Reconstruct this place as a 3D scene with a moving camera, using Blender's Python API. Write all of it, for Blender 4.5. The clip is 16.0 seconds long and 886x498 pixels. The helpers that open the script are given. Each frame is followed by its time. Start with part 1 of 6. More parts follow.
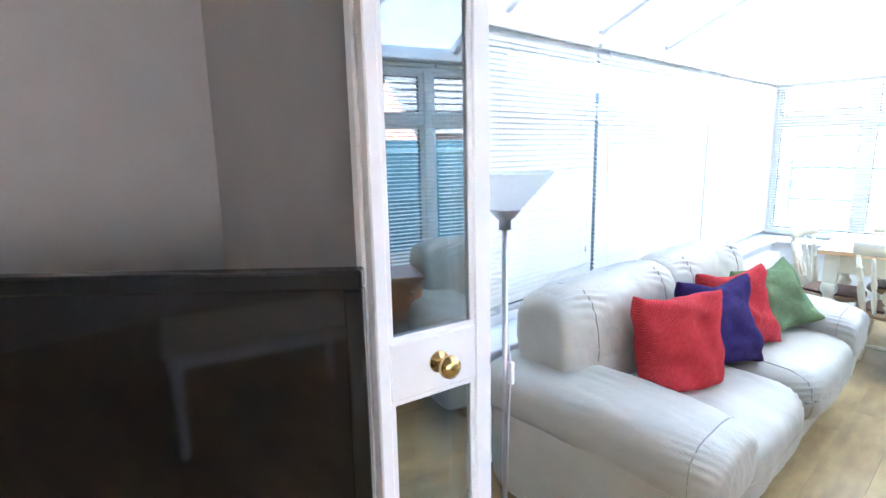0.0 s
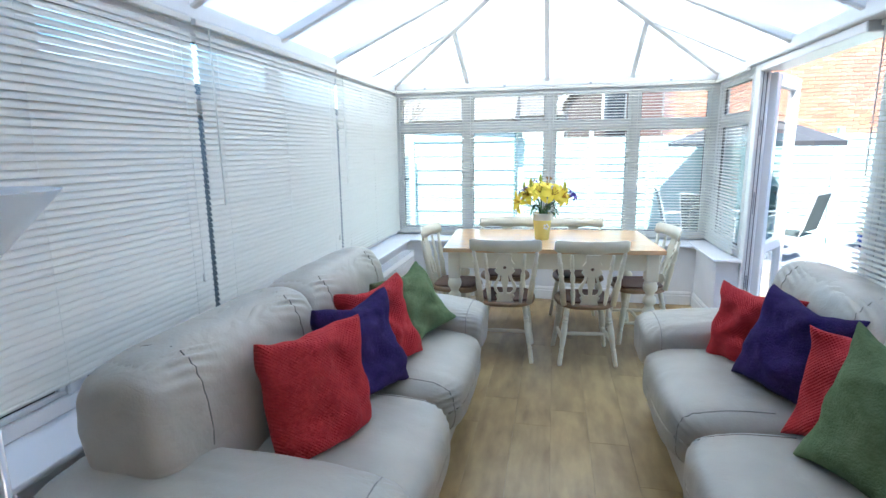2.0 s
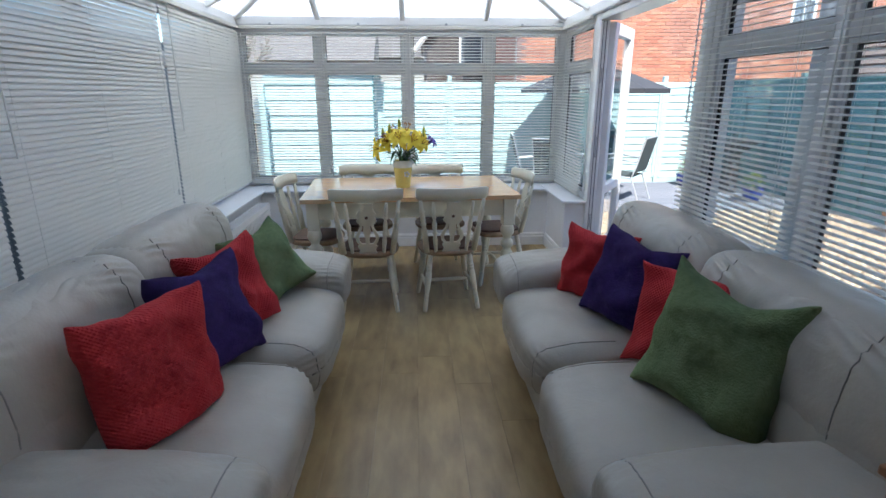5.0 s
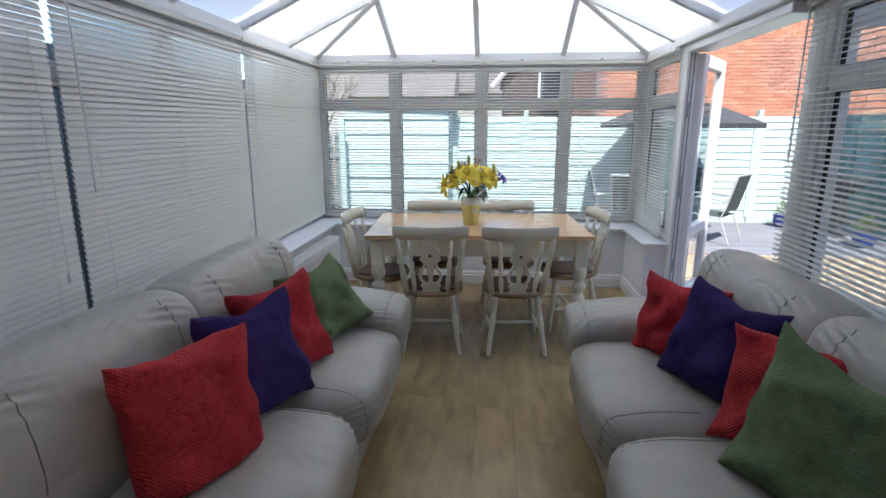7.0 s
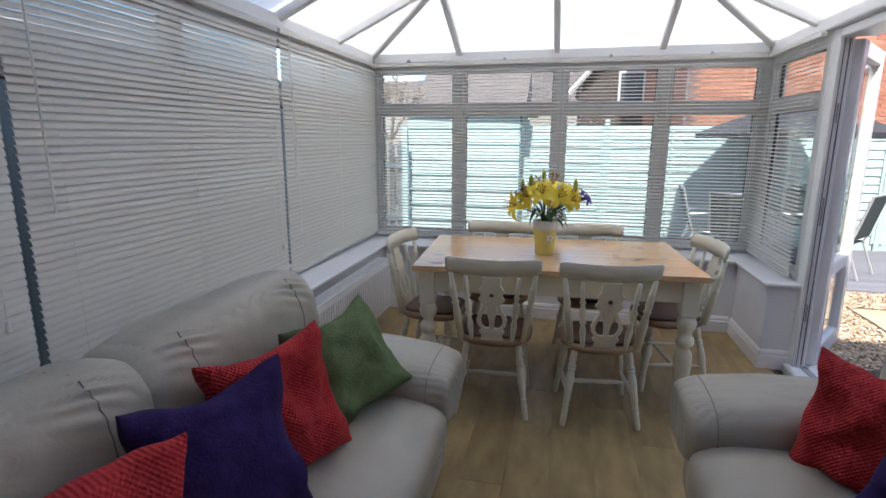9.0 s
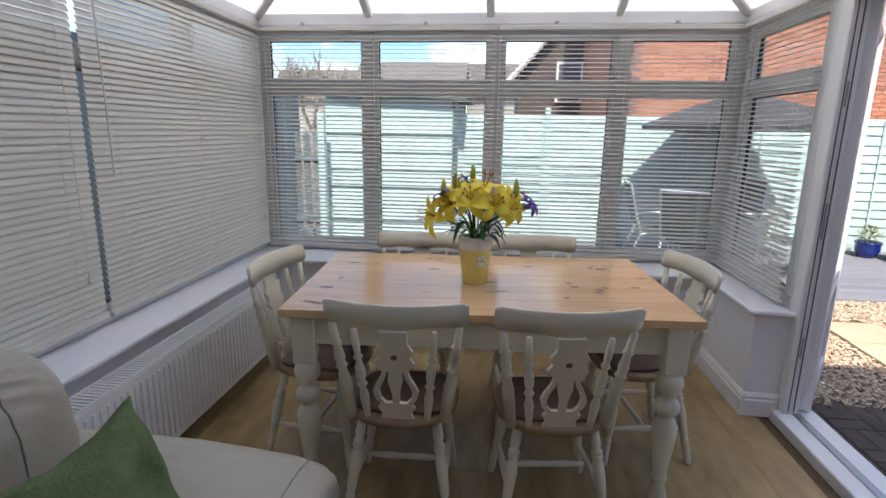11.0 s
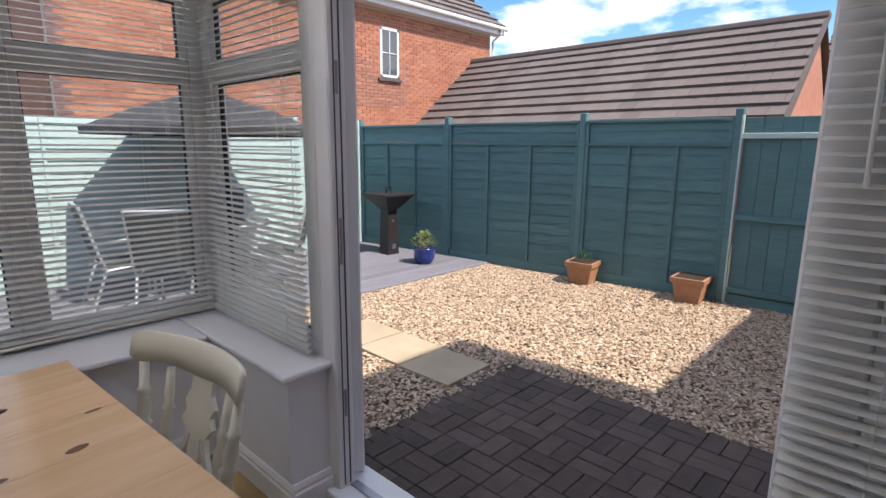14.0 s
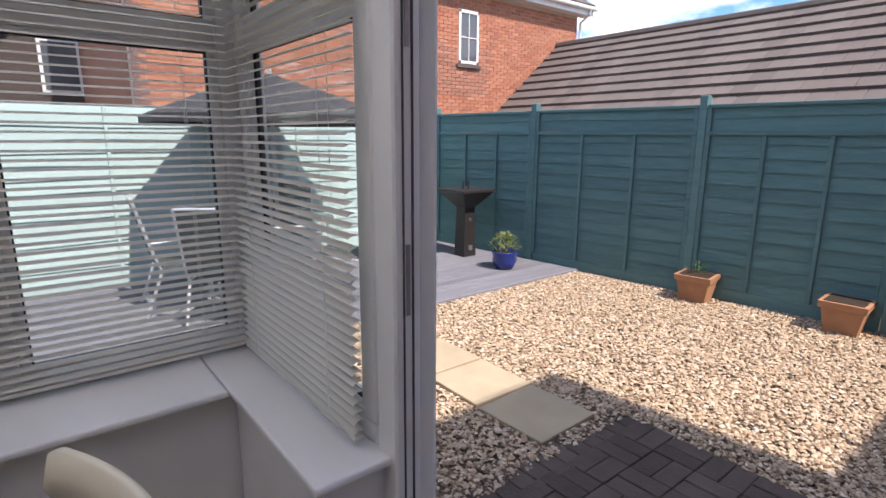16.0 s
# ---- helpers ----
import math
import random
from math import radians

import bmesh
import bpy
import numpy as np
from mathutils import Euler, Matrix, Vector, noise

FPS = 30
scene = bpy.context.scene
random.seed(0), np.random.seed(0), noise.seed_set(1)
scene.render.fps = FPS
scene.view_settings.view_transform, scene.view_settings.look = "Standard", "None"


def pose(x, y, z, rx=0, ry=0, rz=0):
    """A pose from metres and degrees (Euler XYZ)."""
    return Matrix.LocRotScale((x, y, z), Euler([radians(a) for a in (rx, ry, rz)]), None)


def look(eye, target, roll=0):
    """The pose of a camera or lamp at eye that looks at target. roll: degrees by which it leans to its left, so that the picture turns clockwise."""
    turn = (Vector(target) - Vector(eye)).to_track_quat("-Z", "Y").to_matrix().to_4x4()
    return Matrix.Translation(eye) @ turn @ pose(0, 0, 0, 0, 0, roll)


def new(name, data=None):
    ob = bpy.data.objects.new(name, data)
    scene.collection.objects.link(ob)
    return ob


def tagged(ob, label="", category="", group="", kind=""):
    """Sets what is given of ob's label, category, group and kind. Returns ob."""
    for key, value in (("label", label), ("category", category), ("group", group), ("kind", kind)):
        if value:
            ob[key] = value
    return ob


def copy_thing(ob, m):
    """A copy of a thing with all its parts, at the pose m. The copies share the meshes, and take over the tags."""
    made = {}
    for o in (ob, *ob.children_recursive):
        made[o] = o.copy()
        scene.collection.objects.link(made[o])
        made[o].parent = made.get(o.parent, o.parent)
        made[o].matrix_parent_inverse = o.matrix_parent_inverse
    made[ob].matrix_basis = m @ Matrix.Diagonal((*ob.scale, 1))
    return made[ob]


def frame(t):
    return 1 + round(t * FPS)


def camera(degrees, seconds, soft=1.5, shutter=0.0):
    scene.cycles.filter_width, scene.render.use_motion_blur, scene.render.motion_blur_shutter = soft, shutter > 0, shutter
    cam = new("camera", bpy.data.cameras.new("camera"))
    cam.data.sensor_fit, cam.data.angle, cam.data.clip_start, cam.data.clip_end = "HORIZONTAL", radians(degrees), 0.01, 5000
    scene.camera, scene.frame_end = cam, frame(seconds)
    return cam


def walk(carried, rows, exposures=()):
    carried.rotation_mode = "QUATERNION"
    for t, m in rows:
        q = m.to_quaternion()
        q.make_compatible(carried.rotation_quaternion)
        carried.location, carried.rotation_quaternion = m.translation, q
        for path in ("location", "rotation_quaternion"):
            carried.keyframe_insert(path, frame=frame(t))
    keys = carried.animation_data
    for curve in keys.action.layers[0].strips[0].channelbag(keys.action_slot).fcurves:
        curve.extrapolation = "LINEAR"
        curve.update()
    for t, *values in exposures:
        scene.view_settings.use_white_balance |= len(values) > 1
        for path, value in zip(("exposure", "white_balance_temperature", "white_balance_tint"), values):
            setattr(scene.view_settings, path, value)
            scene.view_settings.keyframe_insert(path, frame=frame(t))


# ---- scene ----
cam = camera(80.1, 16.0)
PATH = [
    (0, (1.392, 0.5, 1.484), (2.711, 1.959, 1.117), -1.2),
    (0.5, (1.557, 0.513, 1.493), (3.172, 1.639, 1.142), -1.2),
    (1, (1.687, 0.532, 1.468), (3.452, 1.406, 1.121), -1.2),
    (1.5, (1.844, 0.585, 1.473), (3.695, 1.248, 1.107), -0.8),
    (2, (1.956, 0.623, 1.473), (3.879, 1.027, 1.102), -0.7),
    (2.5, (2.025, 0.612, 1.458), (3.969, 0.764, 1.015), -0.5),
    (3, (2.033, 0.596, 1.443), (3.953, 0.464, 0.898), -0.4),
    (3.2, (2.025, 0.586, 1.441), (3.928, 0.353, 0.871), -0.3),
    (5.3, (2.056, 0.599, 1.473), (3.979, 0.549, 0.924), -0.1),
    (5.5, (2.059, 0.599, 1.469), (3.987, 0.582, 0.939), -0.2),
    (6, (2.08, 0.579, 1.489), (4.02, 0.634, 1.004), -0.2),
    (6.5, (2.12, 0.556, 1.487), (4.063, 0.701, 1.034), -0.1),
    (7, (2.21, 0.541, 1.486), (4.149, 0.725, 1.033), 0.0),
    (7.5, (2.342, 0.563, 1.499), (4.281, 0.754, 1.049), 0.2),
    (8, (2.476, 0.59, 1.475), (4.402, 0.918, 1.045), -0.0),
    (8.2, (2.556, 0.591, 1.475), (4.463, 1.014, 1.044), -0.0),
    (10.3, (3.55, 0.624, 1.434), (5.473, 1.028, 1.059), 0.9),
    (10.5, (3.657, 0.617, 1.436), (5.591, 0.949, 1.048), 0.9),
    (11, (3.834, 0.596, 1.423), (5.773, 0.81, 0.983), 0.9),
    (11.5, (3.974, 0.583, 1.403), (5.911, 0.689, 0.915), 1.1),
    (12, (4.158, 0.579, 1.427), (6.107, 0.506, 0.982), 1.0),
    (12.5, (4.334, 0.52, 1.406), (6.26, 0.22, 0.958), 1.0),
    (13, (4.562, 0.39, 1.419), (6.408, -0.254, 0.993), 1.2),
    (13.5, (4.7, 0.293, 1.394), (6.361, -0.748, 0.997), 0.9),
    (14, (4.882, 0.215, 1.376), (6.229, -1.213, 0.994), 0.5),
    (14.5, (5.002, 0.151, 1.362), (6.069, -1.496, 0.978), 0.3),
    (15, (5.145, -0.003, 1.37), (6.207, -1.654, 0.983), 0.2),
    (15.5, (5.253, -0.111, 1.356), (6.408, -1.699, 0.977), 0.3),
    (16, (5.464, -0.218, 1.362), (6.99, -1.443, 0.947), 0.4),
]
EXPOSURES = [(0, 3.98, 5650, 4), (0.5, 3.7, 5700, 4), (1, 3.25, 5750, 3), (1.5, 2.95, 5850, 3), (2, 2.72, 5800, 3), (3, 2.26, 5850, 4), (5.3, 1.76, 6000, 8), (7, 1.68, 6250, 11),
             (10.3, 1.35, 6700, 15), (12, 1.30, 6750, 17), (13, 1.2, 6800, 18), (14, 1.0, 6900, 18), (14.7, 0.92, 6850, 18), (16, 1.0, 6900, 20)]
walk(cam, [(t, look(eye, target, roll)) for t, eye, target, roll in PATH], EXPOSURES)

from mathutils.bvhtree import BVHTree

# ---- world, sun, exposure ----
SUN_AZ, SUN_EL = radians(6), radians(55)          # the way the light travels, and its height
sun_way = Vector((math.cos(SUN_AZ) * math.cos(SUN_EL), math.sin(SUN_AZ) * math.cos(SUN_EL), -math.sin(SUN_EL)))
world = bpy.data.worlds.new("world")
scene.world = world
world.use_nodes = True
wn, wl = world.node_tree.nodes, world.node_tree.links
wn.clear()
sky = wn.new("ShaderNodeTexSky")
sky.sky_type, sky.sun_disc = "NISHITA", False
sky.sun_elevation = SUN_EL
sky.dust_density, sky.ozone_density = 0.1, 3.0
sky.sun_rotation = math.atan2(-sun_way.x, -sun_way.y)
tco = wn.new("ShaderNodeTexCoord")
mp = wn.new("ShaderNodeMapping")
mp.inputs["Scale"].default_value = (1.0, 1.0, 2.6)
mp.inputs["Location"].default_value = (0.55, 0.3, 0.2)
cl = wn.new("ShaderNodeTexNoise")
cl.inputs["Scale"].default_value, cl.inputs["Detail"].default_value, cl.inputs["Roughness"].default_value = 3.2, 8, 0.55
rp = wn.new("ShaderNodeValToRGB")
rp.color_ramp.elements[0].position, rp.color_ramp.elements[1].position = 0.48, 0.61
hsv = wn.new("ShaderNodeHueSaturation")
hsv.inputs["Saturation"].default_value, hsv.inputs["Value"].default_value = 1.3, 0.82
mx = wn.new("ShaderNodeMixRGB")
mx.inputs[2].default_value = (7.4, 7.7, 8.1, 1)
bg = wn.new("ShaderNodeBackground")
bg.inputs["Strength"].default_value = 0.14
wo = wn.new("ShaderNodeOutputWorld")
for a, b in ((tco.outputs["Generated"], mp.inputs["Vector"]), (mp.outputs[0], cl.inputs["Vector"]), (cl.outputs["Fac"], rp.inputs[0]),
             (rp.outputs[0], mx.inputs[0]), (sky.outputs[0], hsv.inputs["Color"]), (hsv.outputs[0], mx.inputs[1]), (mx.outputs[0], bg.inputs[0]), (bg.outputs[0], wo.inputs[0])):
    wl.new(a, b)
lamp = bpy.data.lights.new("sun", "SUN")
lamp.energy, lamp.angle, lamp.color = 3.4, radians(0.55), (1.0, 0.95, 0.87)
sun = new("sun", lamp)
sun.rotation_euler = sun_way.to_track_quat("-Z", "Y").to_euler()


# ---- materials ----
def mat(name, col, rough=0.6, metal=0.0, col2=None, scale=8.0, stretch=(1, 1, 1), bump=0.0, bscale=None, vary=0.0, spec=0.5, contrast=(0.35, 0.65), coat=0.0):
    """A principled surface whose colour drifts between two tones at two scales, with fine relief."""
    m = bpy.data.materials.new(name)
    m.use_nodes = True
    n, l = m.node_tree.nodes, m.node_tree.links
    p = n["Principled BSDF"]
    p.inputs["Roughness"].default_value, p.inputs["Metallic"].default_value = rough, metal
    p.inputs["Specular IOR Level"].default_value = spec
    p.inputs["Coat Weight"].default_value = coat
    col2 = col2 or tuple(c * 0.86 for c in col)
    tc, ma = n.new("ShaderNodeTexCoord"), n.new("ShaderNodeMapping")
    ma.inputs["Scale"].default_value = stretch
    n1, n2 = n.new("ShaderNodeTexNoise"), n.new("ShaderNodeTexNoise")
    n1.inputs["Scale"].default_value, n1.inputs["Detail"].default_value = scale, 5
    n2.inputs["Scale"].default_value, n2.inputs["Detail"].default_value = scale * 0.17, 2
    av = n.new("ShaderNodeMath")
    av.operation = "MULTIPLY_ADD"
    av.inputs[1].default_value = 0.6
    half = n.new("ShaderNodeMath")
    half.operation = "MULTIPLY"
    half.inputs[1].default_value = 0.4
    ra = n.new("ShaderNodeValToRGB")
    ra.color_ramp.elements[0].position, ra.color_ramp.elements[1].position = contrast
    ra.color_ramp.elements[0].color, ra.color_ramp.elements[1].color = (*col, 1), (*col2, 1)
    l.new(tc.outputs["Object"], ma.inputs[0])
    l.new(ma.outputs[0], n1.inputs["Vector"])
    l.new(ma.outputs[0], n2.inputs["Vector"])
    l.new(n2.outputs["Fac"], half.inputs[0])
    l.new(n1.outputs["Fac"], av.inputs[0])
    l.new(half.outputs[0], av.inputs[2])
    l.new(av.outputs[0], ra.inputs[0])
    out = ra.outputs[0]
    if vary:
        sh = n.new("ShaderNodeVectorMath")
        sh.operation = "SCALE"
        sh.inputs[0].default_value = (37.0, 61.0, 13.0)
        om = n.new("ShaderNodeObjectInfo")
        l.new(om.outputs["Random"], sh.inputs["Scale"])
        l.new(sh.outputs[0], ma.inputs["Location"])
        oi, hs, mr = n.new("ShaderNodeObjectInfo"), n.new("ShaderNodeHueSaturation"), n.new("ShaderNodeMapRange")
        mr.inputs["To Min"].default_value, mr.inputs["To Max"].default_value = 1 - vary, 1 + vary
        l.new(oi.outputs["Random"], mr.inputs["Value"])
        l.new(mr.outputs[0], hs.inputs["Value"])
        l.new(out, hs.inputs["Color"])
        out = hs.outputs[0]
    l.new(out, p.inputs["Base Color"])
    if bump:
        bn, bt = n.new("ShaderNodeBump"), n.new("ShaderNodeTexNoise")
        bt.inputs["Scale"].default_value, bt.inputs["Detail"].default_value = bscale or scale * 4, 4
        bn.inputs["Strength"].default_value, bn.inputs["Distance"].default_value = bump, 0.01
        l.new(ma.outputs[0], bt.inputs["Vector"])
        l.new(bt.outputs["Fac"], bn.inputs["Height"])
        l.new(bn.outputs[0], p.inputs["Normal"])
    return m


def crease(m, scale, depth, strength):
    """Soft folds under the fine relief of a hide."""
    n, l = m.node_tree.nodes, m.node_tree.links
    fine = [k for k in n if k.bl_idname == "ShaderNodeBump"][0]
    tc, t1, bn = n.new("ShaderNodeTexCoord"), n.new("ShaderNodeTexNoise"), n.new("ShaderNodeBump")
    t1.inputs["Scale"].default_value, t1.inputs["Detail"].default_value, t1.inputs["Distortion"].default_value = scale, 3, 1.6
    ab, pw = n.new("ShaderNodeMapRange"), n.new("ShaderNodeMath")
    ab.inputs["From Min"].default_value, ab.inputs["From Max"].default_value = 0.5, 0.72
    pw.operation = "POWER"
    pw.inputs[1].default_value = 0.7
    bn.inputs["Strength"].default_value, bn.inputs["Distance"].default_value = strength, depth
    l.new(tc.outputs["Object"], t1.inputs["Vector"])
    l.new(t1.outputs["Fac"], ab.inputs["Value"])
    l.new(ab.outputs[0], pw.inputs[0])
    l.new(pw.outputs[0], bn.inputs["Height"])
    l.new(bn.outputs[0], fine.inputs["Normal"])
    return m


def waffle(m, cell, depth):
    """A knitted grid of small square hollows in the cloth's own plane."""
    n, l = m.node_tree.nodes, m.node_tree.links
    fine = [k for k in n if k.bl_idname == "ShaderNodeBump"][0]
    tc, sx, bn, mu = n.new("ShaderNodeTexCoord"), n.new("ShaderNodeSeparateXYZ"), n.new("ShaderNodeBump"), n.new("ShaderNodeMath")
    mu.operation = "MULTIPLY"
    l.new(tc.outputs["Object"], sx.inputs[0])
    for k, axis in enumerate("XZ"):
        a, s = n.new("ShaderNodeMath"), n.new("ShaderNodeMath")
        a.operation, s.operation = "MULTIPLY", "SINE"
        a.inputs[1].default_value = math.pi / cell
        l.new(sx.outputs[axis], a.inputs[0])
        l.new(a.outputs[0], s.inputs[0])
        l.new(s.outputs[0], mu.inputs[k])
    bn.inputs["Strength"].default_value, bn.inputs["Distance"].default_value = 0.9, depth
    l.new(mu.outputs[0], bn.inputs["Height"])
    l.new(bn.outputs[0], fine.inputs["Normal"])
    return m


def glass_mat(name, tint=(0.96, 0.98, 0.98), rough=0.0, gloss=0.04):
    m = bpy.data.materials.new(name)
    m.use_nodes = True
    n, l = m.node_tree.nodes, m.node_tree.links
    n.remove(n["Principled BSDF"])
    t, g, f, x = n.new("ShaderNodeBsdfTransparent"), n.new("ShaderNodeBsdfGlossy"), n.new("ShaderNodeLayerWeight"), n.new("ShaderNodeMixShader")
    t.inputs[0].default_value = (*tint, 1)
    g.inputs["Roughness"].default_value = rough
    f.inputs["Blend"].default_value = 0.5
    pw, ma = n.new("ShaderNodeMath"), n.new("ShaderNodeMath")
    pw.operation, ma.operation = "POWER", "MULTIPLY_ADD"
    pw.inputs[1].default_value = 5
    ma.inputs[1].default_value, ma.inputs[2].default_value = 0.95, gloss
    l.new(f.outputs["Facing"], pw.inputs[0])
    l.new(pw.outputs[0], ma.inputs[0])
    l.new(ma.outputs[0], x.inputs[0])
    l.new(t.outputs[0], x.inputs[1])
    l.new(g.outputs[0], x.inputs[2])
    l.new(x.outputs[0], n["Material Output"].inputs[0])
    return m


def opal_mat(name, col, through_part):
    m = bpy.data.materials.new(name)
    m.use_nodes = True
    n, l = m.node_tree.nodes, m.node_tree.links
    p = n["Principled BSDF"]
    p.inputs["Base Color"].default_value = (*col, 1)
    p.inputs["Roughness"].default_value = 0.35
    t, x = n.new("ShaderNodeBsdfTranslucent"), n.new("ShaderNodeMixShader")
    nz, ra = n.new("ShaderNodeTexNoise"), n.new("ShaderNodeValToRGB")
    nz.inputs["Scale"].default_value = 2.5
    ra.color_ramp.elements[0].color, ra.color_ramp.elements[1].color = (*[c * 0.9 for c in col], 1), (*col, 1)
    l.new(nz.outputs["Fac"], ra.inputs[0])
    l.new(ra.outputs[0], t.inputs[0])
    x.inputs[0].default_value = through_part
    l.new(p.outputs[0], x.inputs[1])
    l.new(t.outputs[0], x.inputs[2])
    l.new(x.outputs[0], n["Material Output"].inputs[0])
    return m


UPVC = mat("white_upvc", (0.83, 0.825, 0.815), 0.28, col2=(0.78, 0.775, 0.765), scale=5)
PLASTER = mat("white_plaster", (0.80, 0.80, 0.81), 0.7, col2=(0.76, 0.76, 0.77), scale=6, bump=0.05, bscale=60)
SILLW = mat("white_window_board", (0.82, 0.82, 0.83), 0.35, col2=(0.78, 0.78, 0.79), scale=4)
GREYWALL = mat("greige_wall_paint", (0.42, 0.40, 0.38), 0.8, col2=(0.39, 0.37, 0.35), scale=5, bump=0.04, bscale=80)
CEILW = mat("white_ceiling_paint", (0.8, 0.8, 0.8), 0.85)
OPAL = opal_mat("opal_polycarbonate", (0.945, 0.95, 0.95), 0.75)
GLASS = glass_mat("window_glass")
DOORGLASS = glass_mat("door_glass", (0.72, 0.88, 0.92), 0.0, 0.52)
SLAT = opal_mat("cream_blind_slat", (0.72, 0.70, 0.63), 0.09)
CORD = mat("blind_cord", (0.78, 0.78, 0.72), 0.8)
RUBBER = mat("black_gasket", (0.02, 0.02, 0.022), 0.6)
GASKET = mat("grey_weather_strip", (0.09, 0.09, 0.10), 0.6)
STEEL = mat("galvanised_steel", (0.45, 0.47, 0.5), 0.35, 0.9)
GREYBLUE = mat("weathered_blue_grey_paint", (0.16, 0.20, 0.22), 0.85, col2=(0.12, 0.15, 0.165), scale=6, vary=0.12)
LEATHER = crease(mat("warm_grey_leather", (0.40, 0.37, 0.30), 0.42, col2=(0.35, 0.322, 0.26), scale=7, bump=0.10, bscale=90), 5, 0.008, 0.13)
SEAM = mat("grey_leather_piping", (0.25, 0.235, 0.20), 0.5)
RED = waffle(mat("red_waffle_fabric", (0.54, 0.045, 0.05), 0.92, col2=(0.42, 0.03, 0.036), scale=60, bump=0.4, bscale=110, spec=0.15), 0.0062, 0.0032)
PURPLE = mat("purple_chenille", (0.042, 0.026, 0.105), 0.95, col2=(0.027, 0.017, 0.07), scale=40, bump=0.5, bscale=140, spec=0.1)
GREEN = mat("green_chenille", (0.155, 0.205, 0.10), 0.95, col2=(0.105, 0.15, 0.068), scale=40, bump=0.5, bscale=140, spec=0.1)
CREAM = mat("cream_painted_wood", (0.76, 0.715, 0.57), 0.42, col2=(0.69, 0.64, 0.50), scale=7, bump=0.05, bscale=40)
PINE = mat("waxed_pine", (0.74, 0.50, 0.29), 0.15, col2=(0.64, 0.40, 0.205), scale=3.5, stretch=(9, 0.8, 9), bump=0.05, bscale=20, vary=0.07)
KNOT = mat("dark_pine_knot", (0.14, 0.055, 0.02), 0.4)
SEATWOOD = mat("worn_brown_seat_wood", (0.36, 0.25, 0.15), 0.5, col2=(0.27, 0.17, 0.095), scale=5, stretch=(1, 6, 6), bump=0.05, bscale=30)
DARKSEAT = mat("brown_seat_pad", (0.19, 0.12, 0.085), 0.75, col2=(0.14, 0.085, 0.06), scale=30, bump=0.2)
CHROME = mat("brushed_steel_tube", (0.55, 0.55, 0.56), 0.28, 1.0)
BRASS = mat("polished_brass", (0.78, 0.55, 0.22), 0.18, 1.0)
BLACK = mat("gloss_black_plastic", (0.008, 0.008, 0.009), 0.12)
SCREEN = mat("dark_television_screen", (0.006, 0.005, 0.006), 0.06)
PLANKM = mat("limed_oak_laminate", (0.40, 0.285, 0.128), 0.38, col2=(0.15, 0.09, 0.036), scale=3.4, stretch=(1.3, 4.2, 4), bump=0.06, bscale=14, vary=0.09, contrast=(0.36, 0.76))
BROWNWOOD = mat("brown_cabinet_wood", (0.30, 0.15, 0.06), 0.4, col2=(0.22, 0.10, 0.04), scale=4, stretch=(1, 1, 8))
OAKFOOT = mat("orange_oak_foot", (0.36, 0.17, 0.06), 0.4)
# Fence paint as its shaded run looks: the shade is put into the tone.
TEAL_SHADE = mat("shaded_teal_fence_paint", (0.088, 0.195, 0.205), 0.75, col2=(0.065, 0.155, 0.165), scale=5, stretch=(1, 1, 6), bump=0.3, bscale=20, vary=0.10)
# Paler copy of the same paint, with full sun put into the colour.
MINT_SUN = mat("sunlit_mint_fence_paint", (0.46, 0.60, 0.58), 0.8, col2=(0.40, 0.535, 0.52), scale=5, stretch=(1, 1, 6), bump=0.3, bscale=20, vary=0.06)
CONC = mat("concrete", (0.38, 0.37, 0.34), 0.9, bump=0.3, scale=10)
BRICK = mat("orange_red_brick", (0.41, 0.195, 0.13), 0.85, col2=(0.33, 0.145, 0.10), scale=6, bump=0.25, bscale=60, vary=0.2)
MORTAR = mat("mortar", (0.58, 0.50, 0.42), 0.95, scale=20)
TILE = mat("grey_brown_roof_tile", (0.135, 0.115, 0.105), 0.8, col2=(0.10, 0.085, 0.078), scale=5, bump=0.3, bscale=30, vary=0.16)
GRAVEL = mat("buff_gravel", (0.62, 0.47, 0.30), 0.9, col2=(0.40, 0.29, 0.18), scale=30, bump=0.3, bscale=80, vary=0.3)
GRAVELBED = mat("gravel_bed", (0.26, 0.19, 0.12), 0.95, col2=(0.09, 0.062, 0.04), scale=45, bump=0.9, bscale=70)
PAVER = mat("dark_block_paver", (0.098, 0.075, 0.060), 0.85, col2=(0.066, 0.048, 0.038), scale=8, bump=0.4, bscale=60, vary=0.22)
SLABM = mat("sandstone_slab", (0.46, 0.38, 0.26), 0.85, col2=(0.38, 0.31, 0.21), scale=5, bump=0.25, bscale=40, vary=0.06)
DECK = mat("grey_blue_deck_board", (0.205, 0.21, 0.24), 0.75, col2=(0.16, 0.165, 0.19), scale=4, stretch=(8, 0.7, 8), bump=0.2, bscale=20, vary=0.12)


# ---- helpers ----
def part(name, bm, material, parent=None, label="", smooth=False):
    me = bpy.data.meshes.new(name)
    bm.to_mesh(me)
    bm.free()
    me.materials.append(material)
    if smooth:
        for f in me.polygons:
            f.use_smooth = True
    ob = new(name, me)
    if parent is not None:
        ob.parent = parent
    if label:
        ob["label"] = label
    return ob


def share(name, src, m, parent):
    ob = new(name, src.data)
    ob.parent = parent
    ob.matrix_basis = m
    return ob


def thing(name, m, label, category, group="", kind=""):
    ob = new(name)
    ob.empty_display_size = 0.1
    ob.matrix_basis = m if isinstance(m, Matrix) else pose(*m)
    return tagged(ob, label, category, group, kind)


